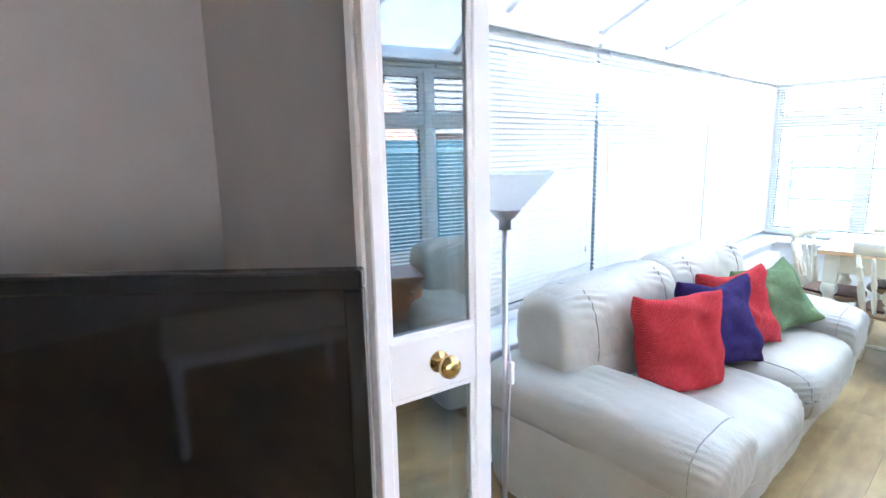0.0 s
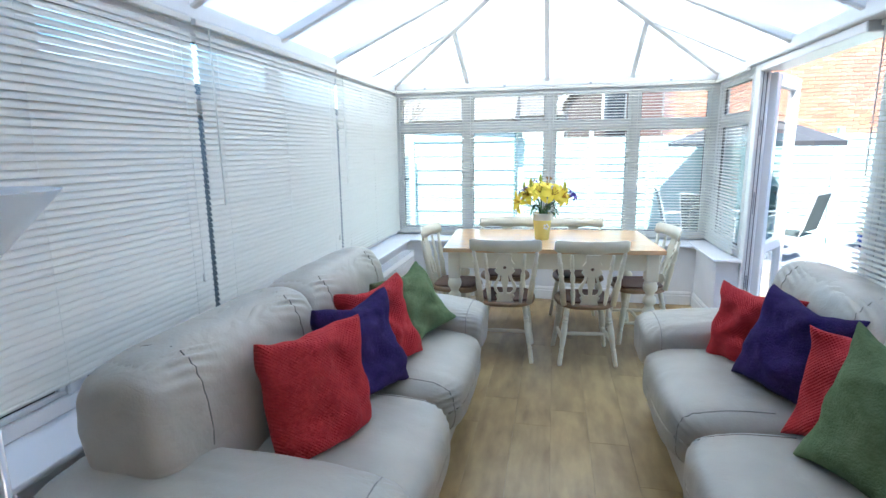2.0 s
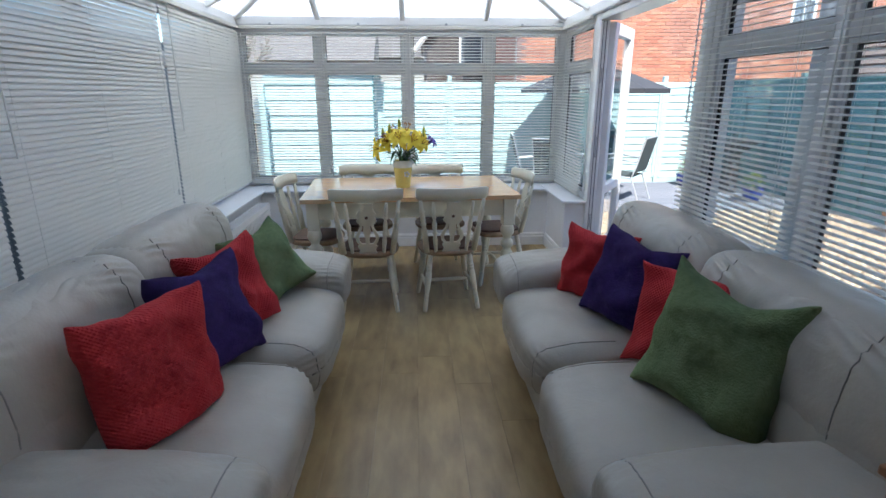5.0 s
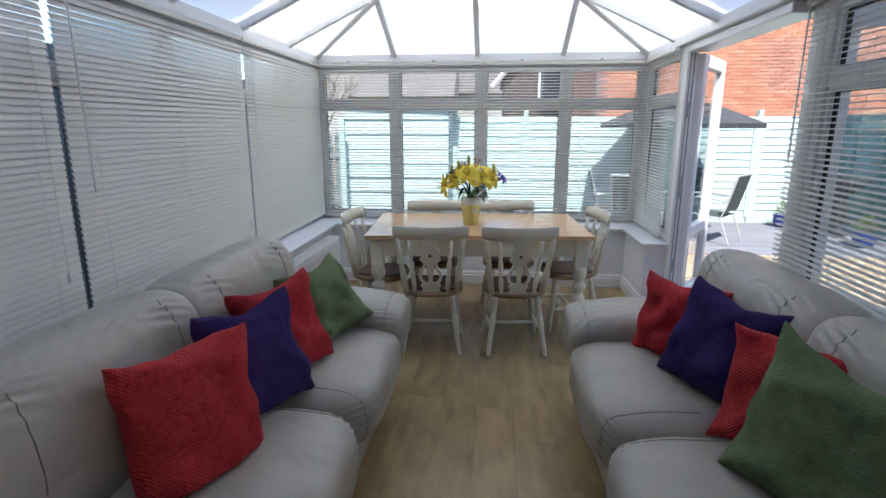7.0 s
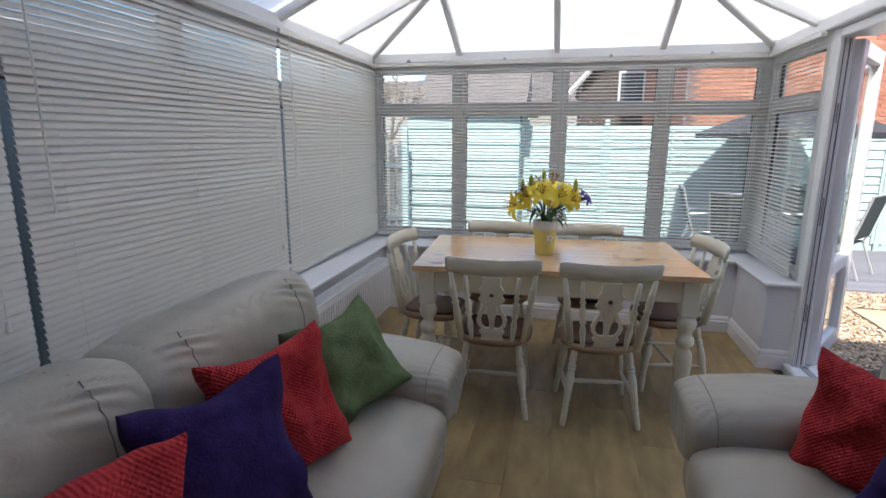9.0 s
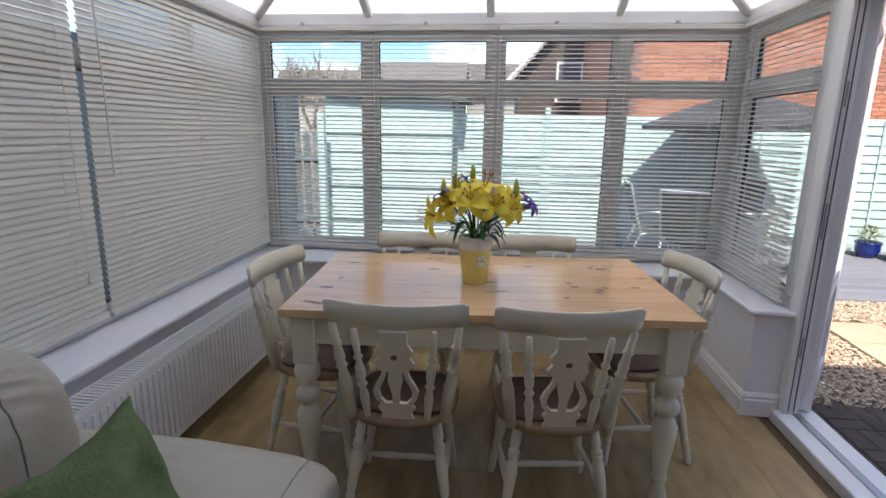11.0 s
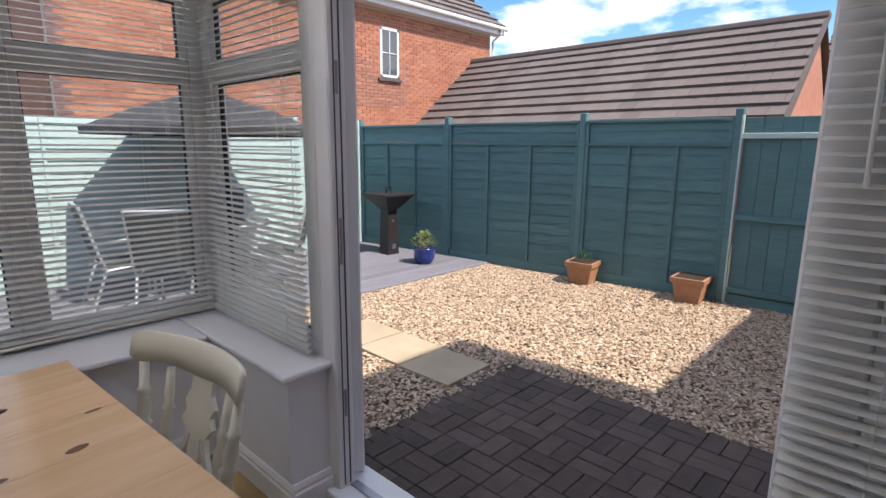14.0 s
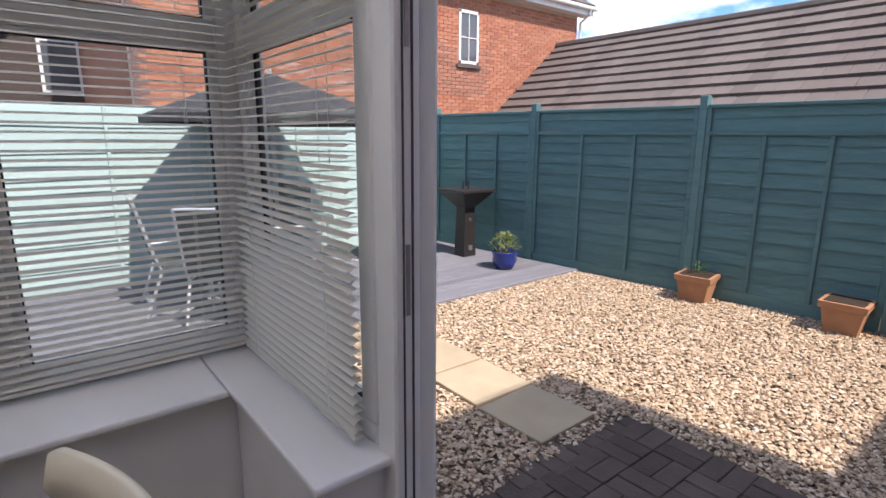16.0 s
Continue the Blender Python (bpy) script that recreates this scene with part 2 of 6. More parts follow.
def cube(bm, a, b, bev=0.0, seg=1):
    """An upright box from corner a to corner b, its edges rounded off."""
    c = [(a[i] + b[i]) / 2 for i in range(3)]
    d = [abs(b[i] - a[i]) for i in range(3)]
    g = bmesh.ops.create_cube(bm, size=1, matrix=Matrix.Translation(c) @ Matrix.Diagonal((*d, 1)))
    if bev:
        e = list({e for v in g["verts"] for e in v.link_edges})
        bmesh.ops.bevel(bm, geom=e, offset=min(bev, min(d) * 0.45), segments=seg, affect="EDGES", profile=0.5)
    return bm


def box(a, b, bev=0.0, seg=1):
    return cube(bmesh.new(), a, b, bev, seg)


def lathe(profile, n=16, m=None, bm=None):
    """Turned round z: profile of (radius, height) from the bottom up."""
    bm = bm or bmesh.new()
    m = m or Matrix()
    rings = [[bm.verts.new(m @ Vector((r * math.cos(k * math.tau / n), r * math.sin(k * math.tau / n), z))) for k in range(n)] for r, z in profile]
    for lo, hi in zip(rings, rings[1:]):
        for k in range(n):
            bm.faces.new((lo[k], lo[(k + 1) % n], hi[(k + 1) % n], hi[k]))
    bm.faces.new(rings[0][::-1])
    bm.faces.new(rings[-1])
    return bm


def between(a, b):
    """The pose that lays the z axis from a to b."""
    a, b = Vector(a), Vector(b)
    return Matrix.Translation(a) @ (b - a).to_track_quat("Z", "Y").to_matrix().to_4x4()


def rod(a, b, r, n=10, r2=None, bm=None):
    h = (Vector(b) - Vector(a)).length
    return lathe([(r, 0), (r2 or r, h)], n, between(a, b), bm)


def tube(pts, r, n=8, bm=None):
    """A round tube along a line of points."""
    bm = bm or bmesh.new()
    pts = [Vector(p) for p in pts]
    rings = []
    for i, p in enumerate(pts):
        d = (pts[min(i + 1, len(pts) - 1)] - pts[max(i - 1, 0)]).normalized()
        q = d.to_track_quat("Z", "Y")
        rings.append([bm.verts.new(p + q @ Vector((r * math.cos(k * math.tau / n), r * math.sin(k * math.tau / n), 0))) for k in range(n)])
    for lo, hi in zip(rings, rings[1:]):
        for k in range(n):
            bm.faces.new((lo[k], lo[(k + 1) % n], hi[(k + 1) % n], hi[k]))
    bm.faces.new(rings[0][::-1])
    bm.faces.new(rings[-1])
    return bm


def prism(outline, y0, y1, bm=None):
    """A flat outline in x and z, given thickness along y."""
    bm = bm or bmesh.new()
    f = [bm.verts.new((x, y0, z)) for x, z in outline]
    k = [bm.verts.new((x, y1, z)) for x, z in outline]
    bm.faces.new(f)
    bm.faces.new(k[::-1])
    for i in range(len(f)):
        j = (i + 1) % len(f)
        bm.faces.new((f[i], k[i], k[j], f[j]))
    bmesh.ops.recalc_face_normals(bm, faces=bm.faces)
    return bm


def puff(size, power=4.0, n=10, wrinkle=0.0, seed=0, sag=0.0, along=-1, ends=8.0):
    """A stuffed block: a cube swollen to a superellipsoid, with soft creases; along: the axis whose ends stay squarer."""
    bm = bmesh.new()
    bmesh.ops.create_cube(bm, size=2)
    bmesh.ops.subdivide_edges(bm, edges=bm.edges, cuts=n, use_grid_fill=True)
    for v in bm.verts:
        c = v.co
        if along < 0:
            k = (abs(c.x) ** power + abs(c.y) ** power + abs(c.z) ** power) ** (1 / power)
        else:
            cross = sum(abs(c[i]) ** power for i in range(3) if i != along) ** (1 / power)
            k = (abs(c[along]) ** ends + cross ** ends) ** (1 / ends)
        p = c / k
        q = Vector((p.x * size[0] / 2, p.y * size[1] / 2, p.z * size[2] / 2))
        if wrinkle:
            w = noise.noise(q * 9 + Vector((seed * 7.1, 0, 0))) + 0.6 * noise.noise(Vector((q.x * 34, q.y * 8, q.z * 20)) + Vector((seed, 3, 1)))
            q += p.normalized() * wrinkle * w
        if sag and p.z > 0:
            q.z -= sag * (p.x * p.x + p.y * p.y)
        v.co = q
    return bm


# ---- structure: plan of the conservatory ----
XH, XF, YL, YR = 2.45, 7.42, 2.28, -0.86
SILL, HEAD, EAVE = 0.576, 2.07, 2.15
RIDGE_Y, RIDGE_Z, RIDGE_X = 0.71, 2.88, 5.86
GROUND = -0.10
YS = -0.96                                        # plane of the windows behind the sofa
POST = 4.93                                       # where they end at the door post
DOOR0, DOOR1 = 5.06, 6.50


def structure(name, bm, material, label, category, smooth=False):
    return tagged(part(name, bm, material, None, "", smooth), label, category, "", "structure")


# ground under everything, reaching far away
g = bmesh.new()
bmesh.ops.create_grid(g, x_segments=2, y_segments=2, size=400)
for v in g.verts:
    v.co.z = GROUND - 0.05
structure("ground", g, GRAVELBED, "brown gravelly soil around the garden", "ground")

floor = structure("floor", cube(box((-2.5, -2.6, -0.09), (2.449, 2.95, -0.012)), (2.449, -0.90, -0.09), (7.2, 2.15, -0.012)), mat("floor_underlay", (0.13, 0.09, 0.045), 0.9), "limed oak laminate plank floor", "floor")

# dwarf walls
dw = structure("wall_north", box((XH, 2.09, -0.08), (XF + 0.25, YL + 0.22, 0.55)), PLASTER, "low white plastered wall under the closed blinds", "wall")
structure("wall_east", box((7.14, YR - 0.17, -0.08), (XF + 0.25, 2.088, 0.549)), PLASTER, "low white plastered wall behind the dining table", "wall")
b = box((DOOR1, YR - 0.17, -0.08), (7.138, -0.69, 0.548))
structure("wall_south_1", b, PLASTER, "short white plastered wall beside the garden door", "wall")
structure("wall_south_2", box((XH, YS - 0.17, -0.08), (DOOR0 - 0.005, -0.855, 0.548)), PLASTER, "low white plastered wall behind the sofa", "wall")

# window boards with rounded fronts
structure("window_sill_north", box((XH, 2.045, 0.551), (XF + 0.03, YL + 0.05, SILL), 0.008, 2), SILLW, "white window board above the radiator", "window sill")
structure("window_sill_east", box((7.075, -0.652, 0.551), (XF + 0.03, 2.043, SILL - 0.0005), 0.008, 2), SILLW, "white window board behind the dining table", "window sill")
structure("window_sill_south_1", box((DOOR1 - 0.035, YR - 0.03, 0.551), (XF + 0.03, -0.655, SILL), 0.008, 2), SILLW, "white window board ending at the garden door", "window sill")
structure("window_sill_south_2", box((XH, YS - 0.03, 0.551), (DOOR0 - 0.07, -0.838, SILL), 0.008, 2), SILLW, "white window board behind the sofa", "window sill")


def skirting(name, pts, into):
    """A moulded skirting board along a wall; into: the way into the room."""
    prof = [(0, 0.0), (0.018, 0.0), (0.018, 0.085), (0.012, 0.092), (0.014, 0.105), (0.006, 0.122), (0, 0.125)]
    (x0, y0), (x1, y1) = pts
    bm = bmesh.new()
    a = [bm.verts.new((x0 + into[0] * d, y0 + into[1] * d, z)) for d, z in prof]
    c = [bm.verts.new((x1 + into[0] * d, y1 + into[1] * d, z)) for d, z in prof]
    bm.faces.new(a), bm.faces.new(c[::-1])
    for i in range(len(a)):
        j = (i + 1) % len(a)
        bm.faces.new((a[i], c[i], c[j], a[j]))
    bmesh.ops.recalc_face_normals(bm, faces=bm.faces)
    structure(name, bm, UPVC, "white moulded skirting board", "skirting board")


skirting("baseboard_north", ((XH, 2.09), (7.12, 2.09)), (0, -1))
skirting("baseboard_east", ((7.14, -0.67), (7.14, 2.07)), (-1, 0))
skirting("baseboard_south_1", ((DOOR1 - 0.018, -0.69), (7.122, -0.69)), (0, 1))
skirting("baseboard_end", ((DOOR1, -0.69), (DOOR1, -0.90)), (-1, 0))
skirting("baseboard_south_2", ((XH, -0.855), (DOOR0 - 0.01, -0.855)), (0, 1))


# ---- windows ----
def window(name, a, b, out, bars, transom, label, z0=SILL, z1=HEAD):
    """A upvc window from plan point a to b. bars: stations of its uprights, in metres from a. transom: height of the cross bar."""
    a, b = Vector((*a, 0)), Vector((*b, 0))
    u = (b - a).normalized()
    w = (b - a).length
    base = Matrix((( u.x, out[0], 0, a.x), (u.y, out[1], 0, a.y), (0, 0, 1, 0), (0, 0, 0, 1)))
    win = tagged(new(name), label, "window", "conservatory windows", "structure")
    win.matrix_basis = base
    part("window_frame", box((0, 0, z0), (w, 0.07, z0 + 0.06), 0.006), UPVC, win)
    part("window_frame", box((0, 0, z1 - 0.06), (w, 0.07, z1), 0.006), UPVC, win)
    st = [0.0] + list(bars) + [w]
    for i, s in enumerate(st):
        c = min(max(s, 0.032), w - 0.032)
        part("mullion", box((c - 0.032, -0.002, z0 + 0.058), (c + 0.032, 0.072, z1 - 0.058), 0.006), UPVC, win)
    for s, e in zip(st, st[1:]):
        lo, hi = max(s, 0.032) + 0.03, min(e, w - 0.032) - 0.03
        if transom:
            part("transom", box((lo, 0.002, transom - 0.03), (hi, 0.068, transom + 0.03), 0.006), UPVC, win)
        for k, (q0, q1) in enumerate(((z0 + 0.06, transom - 0.03), (transom + 0.03, z1 - 0.06)) if transom else ((z0 + 0.06, z1 - 0.06),)):
            rb = 0.020 if k == 0 else 0.024
            fr = bmesh.new()
            for c0, c1 in (((lo, q0), (hi, q0 + rb)), ((lo, q1 - rb), (hi, q1)), ((lo, q0 + rb - 0.001), (lo + 0.030, q1 - rb + 0.001)), ((hi - 0.030, q0 + rb - 0.001), (hi, q1 - rb + 0.001))):
                cube(fr, (c0[0], 0.01, c0[1]), (c1[0], 0.055, c1[1]), 0.004)
            sash = part("sash", fr, UPVC, win)
            gk = bmesh.new()
            l2, h2, b2, t2 = lo + 0.030, hi - 0.030, q0 + rb, q1 - rb
            for c0, c1 in (((l2, b2), (h2, b2 + 0.005)), ((l2, t2 - 0.005), (h2, t2)), ((l2, b2 + 0.005), (l2 + 0.005, t2 - 0.005)), ((h2 - 0.005, b2 + 0.005), (h2, t2 - 0.005))):
                cube(gk, (c0[0], 0.026, c0[1]), (c1[0], 0.046, c1[1]))
            part("gasket", gk, RUBBER, sash)
            pane = part("pane", box((l2 + 0.003, 0.030, b2 + 0.003), (h2 - 0.003, 0.036, t2 - 0.003)), GLASS, sash)
            pane.visible_shadow = False
    return win


window("window_1", (XF, YR), (XF, YL), (1, 0), (0.74, 1.53, 2.36), 1.69, "white upvc window of four lights with fanlights above")
window("window_2", (DOOR1 + 0.03, YR), (XF - 0.002, YR), (0, -1), (), 1.69, "narrow white upvc corner window with a fanlight")
window("window_3", (XH + 0.02, YS), (POST, YS), (0, -1), (0.78, 1.58), 1.69, "white upvc window of three lights behind the sofa")
window("window_4", (XF - 0.002, YL), (XH + 0.02, YL), (0, 1), (0.8, 2.4, 4.0), 1.69, "white upvc windows behind closed blinds")
# corner posts
for k, (x, y) in enumerate(((XF + 0.035, YL + 0.035), (XF + 0.035, YR - 0.035))):
    structure(f"corner_post_{k + 1}", box((x - 0.034, y - 0.034, SILL), (x + 0.05 if 0 else x + 0.04, y + 0.04, HEAD), 0.006), UPVC, "white upvc corner post", "post")

# eaves beam all round
for k, (a, b) in enumerate((((XH, YL - 0.04, HEAD), (XF + 0.12, YL + 0.12, EAVE)), ((XF - 0.04, YR + 0.04, HEAD), (XF + 0.12, YL - 0.042, EAVE)), ((XH, YS - 0.10, HEAD), (XF + 0.12, YR + 0.038, EAVE)))):
    structure(f"eaves_beam_{k + 1}", box(a, b, 0.012, 2), UPVC, "white eaves beam under the conservatory roof", "beam")
for k, (a, b) in enumerate((((XH, YL + 0.125, EAVE - 0.06), (XF + 0.2, YL + 0.21, EAVE + 0.02)), ((XF + 0.125, YR - 0.2, EAVE - 0.06), (XF + 0.21, YL + 0.12, EAVE + 0.02)), ((XH, YR - 0.21, EAVE - 0.06), (XF + 0.12, YR - 0.125, EAVE + 0.02)))):
    structure(f"gutter_{k + 1}", box(a, b, 0.03, 3), UPVC, "white plastic gutter of the conservatory", "gutter")

for k, y in enumerate((1.93, 1.12, 0.30, -0.42)):
    part("beam_clip", box((XF - 0.052, y - 0.012, HEAD + 0.004), (XF - 0.041, y + 0.012, HEAD + 0.022), 0.002), STEEL, bpy.data.objects["eaves_beam_2"])

# ---- hipped roof: opal sheets between white bars ----
EY0, EY1, EX = YR - 0.1, YL + 0.1, XF + 0.1
slope_s = (RIDGE_Z - EAVE) / (RIDGE_Y - EY0)
roof = bmesh.new()


def sheet(*p):
    top = [roof.verts.new(q) for q in p]
    low = [roof.verts.new((q[0], q[1], q[2] - 0.02)) for q in p]
    roof.faces.new(top), roof.faces.new(low[::-1])
    for i in range(len(p)):
        j = (i + 1) % len(p)
        roof.faces.new((top[i], low[i], low[j], top[j]))


RE = (RIDGE_X, RIDGE_Y, RIDGE_Z)
sheet((XH, EY1, EAVE), (XH, RIDGE_Y, RIDGE_Z), RE, (EX, EY1, EAVE))
sheet((XH, RIDGE_Y, RIDGE_Z), (XH, EY0, EAVE), (EX, EY0, EAVE), RE)
sheet(RE, (EX, EY0, EAVE), (EX, EY1, EAVE))
bmesh.ops.recalc_face_normals(roof, faces=roof.faces)
structure("ceiling", roof, OPAL, "opal polycarbonate hipped conservatory roof", "ceiling")


def roof_bar(a, b, wide=0.05, deep=0.045):
    a, b = Vector(a), Vector(b)
    L = (b - a).length
    bm = box((-wide / 2, -deep, 0), (wide / 2, 0.012, L), 0.008)
    d = (b - a).normalized()
    side = d.cross(Vector((0, 0, 1))).normalized()
    up = side.cross(d)
    m = Matrix(((side.x, up.x, d.x, a.x), (side.y, up.y, d.y, a.y), (side.z, up.z, d.z, a.z), (0, 0, 0, 1)))
    bm.transform(m)
    bmesh.ops.recalc_face_normals(bm, faces=bm.faces)
    ob = part("roof_bar", bm, UPVC)
    return tagged(ob, "white glazing bar of the conservatory roof", "roof bar", "roof bars", "structure")


D = 0.022
for y in (-0.075, 0.71, 1.495):
    t = 0.0 if abs(y - RIDGE_Y) < 0.02 else abs(y - RIDGE_Y) / (EY1 - RIDGE_Y)
    top = Vector(RE).lerp(Vector((EX, EY0 if y < RIDGE_Y else EY1, EAVE)), t)
    roof_bar((EX - 0.06, y, EAVE - D), (top.x, y, top.z - D))
for yy in (EY0, EY1):
    roof_bar((EX - 0.06, yy + (0.06 if yy < 0 else -0.06), EAVE - D), (RE[0], RE[1], RE[2] - D), 0.06, 0.05)
    for x in (6.68, 5.86, 5.04, 4.22, 3.40, 2.58):
        t = max(0.0, (x - RIDGE_X) / (EX - RIDGE_X))
        top = Vector((x, RIDGE_Y, RIDGE_Z)) if t == 0 else Vector(RE).lerp(Vector((EX, yy, EAVE)), t)
        roof_bar((x, yy + (0.06 if yy < 0 else -0.06), EAVE - D), (x, top.y, top.z - D))
roof_bar((XH, RIDGE_Y, RIDGE_Z - 0.02), (RIDGE_X + 0.02, RIDGE_Y, RIDGE_Z - 0.02), 0.09, 0.07)

# ---- living room behind the opening, and the house above ----
OP0, OP1 = -0.75, 1.575
structure("wall_west_1", box((2.25, OP1, -0.08), (XH - 0.002, 2.95, 2.42)), GREYWALL, "greige painted house wall beside the bifold door", "wall")
structure("wall_west_2", box((2.25, -2.6, -0.08), (XH - 0.002, OP0, 2.42)), GREYWALL, "greige painted house wall", "wall")
structure("wall_west_3", box((2.25, OP0, 2.06), (XH - 0.002, OP1, 2.42)), GREYWALL, "wall above the wide opening", "wall")
structure("wall_living_north", box((-2.5, 2.952, -0.08), (2.45, 3.2, 2.42)), GREYWALL, "greige painted living room wall", "wall")
for k, (a, b) in enumerate((((-2.5, -2.85, -0.08), (-1.2, -2.602, 2.42)), ((1.2, -2.85, -0.08), (2.45, -2.602, 2.42)), ((-1.2, -2.85, -0.08), (1.2, -2.602, 0.85)), ((-1.2, -2.85, 2.1), (1.2, -2.602, 2.42)))):
    structure(f"wall_living_south_{k + 1}", box(a, b), GREYWALL, "greige painted living room wall", "wall")
structure("wall_living_west", box((-2.75, -2.85, -0.08), (-2.502, 3.2, 2.42)), GREYWALL, "greige painted living room wall", "wall")
window("window_5", (1.2, -2.7), (-1.2, -2.7), (0, -1), (1.2,), None, "white upvc living room window", 0.85, 2.1)
dl = bpy.data.lights.new("window_daylight", "AREA")
dl.shape, dl.size, dl.size_y, dl.energy, dl.color = "RECTANGLE", 2.2, 1.15, 42, (0.85, 0.93, 1.0)
day = new("window_daylight", dl)
day.matrix_basis = pose(0, -2.66, 1.475, 90, 0, 180) @ pose(0, 0, 0)
structure("ceiling_living_room", box((-2.75, -2.85, 2.422), (2.448, 3.2, 2.6)), CEILW, "white living room ceiling", "ceiling")
structure("door_lining", box((2.24, OP1 - 0.03, 0), (XH + 0.01, OP1 - 0.001, 2.06)), UPVC, "white door lining", "door frame")
structure("house_wall_1", box((-5, -3.25, 2.602), (2.44, 6.0, 7.1)), BRICK, "red brick house above the conservatory", "house wall")
structure("house_wall_2", box((-5, -9.5, -0.1), (2.44, -3.252, 5.02)), BRICK, "red brick house wall beside the garden", "house wall")


# ---- venetian blinds ----
def blind(m, width, z0, z1, tilt, label, wand=0.0, pitch=0.0265):
    """A venetian blind that hangs in the plane y = 0 of m; tilt: degrees by which the slats are turned."""
    th = thing("venetian_blind", m, label, "blind", "venetian blinds")
    part("head_rail", box((0, -0.016, z1 - 0.028), (width, 0.016, z1), 0.004), SLAT, th)
    part("bottom_rail", box((0.002, -0.013, z0), (width - 0.002, 0.013, z0 + 0.014), 0.004, 2), SLAT, th)
    bm = bmesh.new()
    n = 5
    rows = [[bm.verts.new((x, -0.0155 + 0.031 * k / (n - 1), 0.0045 * (1 - (2 * k / (n - 1) - 1) ** 2))) for k in range(n)] for x in (0.003, width - 0.003)]
    for k in range(n - 1):
        bm.faces.new((rows[0][k], rows[1][k], rows[1][k + 1], rows[0][k + 1]))
    first = None
    count = int((z1 - 0.035 - z0 - 0.02) / pitch)
    for i in range(count):
        z = z0 + 0.026 + i * pitch
        q = pose(0, 0, z, tilt + random.uniform(-1.2, 1.2), 0, 0)
        if first is None:
            first = part("slat", bm, SLAT, th, "", True)
            first.matrix_basis = q
        else:
            share("slat", first, q, th)
    for x in [0.14] + ([width / 2] if width > 0.9 else []) + [width - 0.14]:
        lc = bmesh.new()
        for yy in (-0.0145, 0.0145):
            rod((x, yy, z0), (x, yy, z1 - 0.02), 0.0009, 5, None, lc)
        part("ladder_cord", lc, CORD, th)
    if wand:
        part("tilt_wand", rod((0.07, -0.03, z1 - 0.03), (0.075, -0.034, z1 - wand), 0.004, 8), CORD, th)
        pc = tube([(width - 0.10, -0.022, z1 - 0.02), (width - 0.10, -0.03, 1.4), (width - 0.098, -0.03, z0 + 0.22)], 0.0016, 5)
        cord = part("pull_cord", pc, CORD, th)
        part("cord_tassel", lathe([(0.004, 0), (0.009, 0.005), (0.006, 0.035), (0.003, 0.04)], 10, Matrix.Translation((width - 0.098, -0.03, z0 + 0.18))), CORD, cord)
    return th


NB = 2.235
for x0, x1, z0 in ((2.52, 4.17, 0.70), (4.20, 5.775, 0.625), (5.80, XF - 0.05, 0.625)):
    blind(pose(x0, NB, 0), x1 - x0, z0, HEAD - 0.004, 65, "closed cream venetian blind with narrow slats", 0.85)
EBX = XF - 0.045
blind(pose(EBX, YL - 0.055, 0, 0, 0, -90), YL - 0.055 - 0.665, 0.60, HEAD - 0.004, 11, "open cream venetian blind behind the dining table", 0.0)
blind(pose(EBX, 0.655, 0, 0, 0, -90), 0.655 - YR - 0.05, 0.60, HEAD - 0.004, 11, "open cream venetian blind behind the dining table", 0.0)
blind(pose(XF - 0.06, YR + 0.045, 0, 0, 0, 180), XF - 0.06 - DOOR1 - 0.04, 0.60, HEAD - 0.004, 11, "open cream venetian blind beside the garden door", 0.0)
for x0, x1 in ((2.50, 3.27), (3.30, 4.04), (4.07, DOOR0 - 0.01)):
    blind(pose(x1, YS + 0.03, 0, 0, 0, 180), x1 - x0, 0.60, HEAD - 0.004, 8, "open cream venetian blind behind the sofa", 0.75)


# ---- garden door ----
jamb = tagged(new("door_frame_1"), "white upvc garden door frame with a low threshold", "door frame", "", "structure")
part("jamb", box((DOOR1 - 0.06, YR - 0.075, 0.045), (DOOR1 + 0.028, YR + 0.0, HEAD), 0.006), UPVC, jamb)
part("jamb", box((POST + 0.002, YS - 0.075, 0.045), (DOOR0, YS, HEAD - 0.001), 0.006), UPVC, jamb)
part("threshold", box((DOOR0 - 0.003, YS - 0.08, -0.03), (DOOR1 + 0.028, YR + 0.035, 0.045), 0.008, 2), UPVC, jamb)
part("threshold_track", box((DOOR0, YR - 0.085, 0.046), (DOOR1 - 0.06, YR - 0.05, 0.052)), STEEL, jamb)
part("head", box((DOOR0 + 0.001, YS - 0.07, HEAD - 0.055), (DOOR1 - 0.06, YR, HEAD - 0.001), 0.006), UPVC, jamb)
part("gasket", box((DOOR1 - 0.0635, YR - 0.053, 0.06), (DOOR1 - 0.0605, YR - 0.048, HEAD - 0.06)), GASKET, jamb)
part("gasket", box((DOOR1 - 0.0635, YR - 0.027, 0.06), (DOOR1 - 0.0605, YR - 0.023, HEAD - 0.06)), GASKET, jamb)
part("keep_plate", box((DOOR1 - 0.0632, YR - 0.042, 0.95), (DOOR1 - 0.0603, YR - 0.032, 1.12)), STEEL, jamb, "bright steel keep plate")
part("keep_plate", box((DOOR1 - 0.0632, YR - 0.042, 1.55), (DOOR1 - 0.0603, YR - 0.032, 1.66)), STEEL, jamb, "bright steel keep plate")
part("keep_plate", box((DOOR1 - 0.0632, YR - 0.042, 0.35), (DOOR1 - 0.0603, YR - 0.032, 0.46)), STEEL, jamb, "bright steel keep plate")


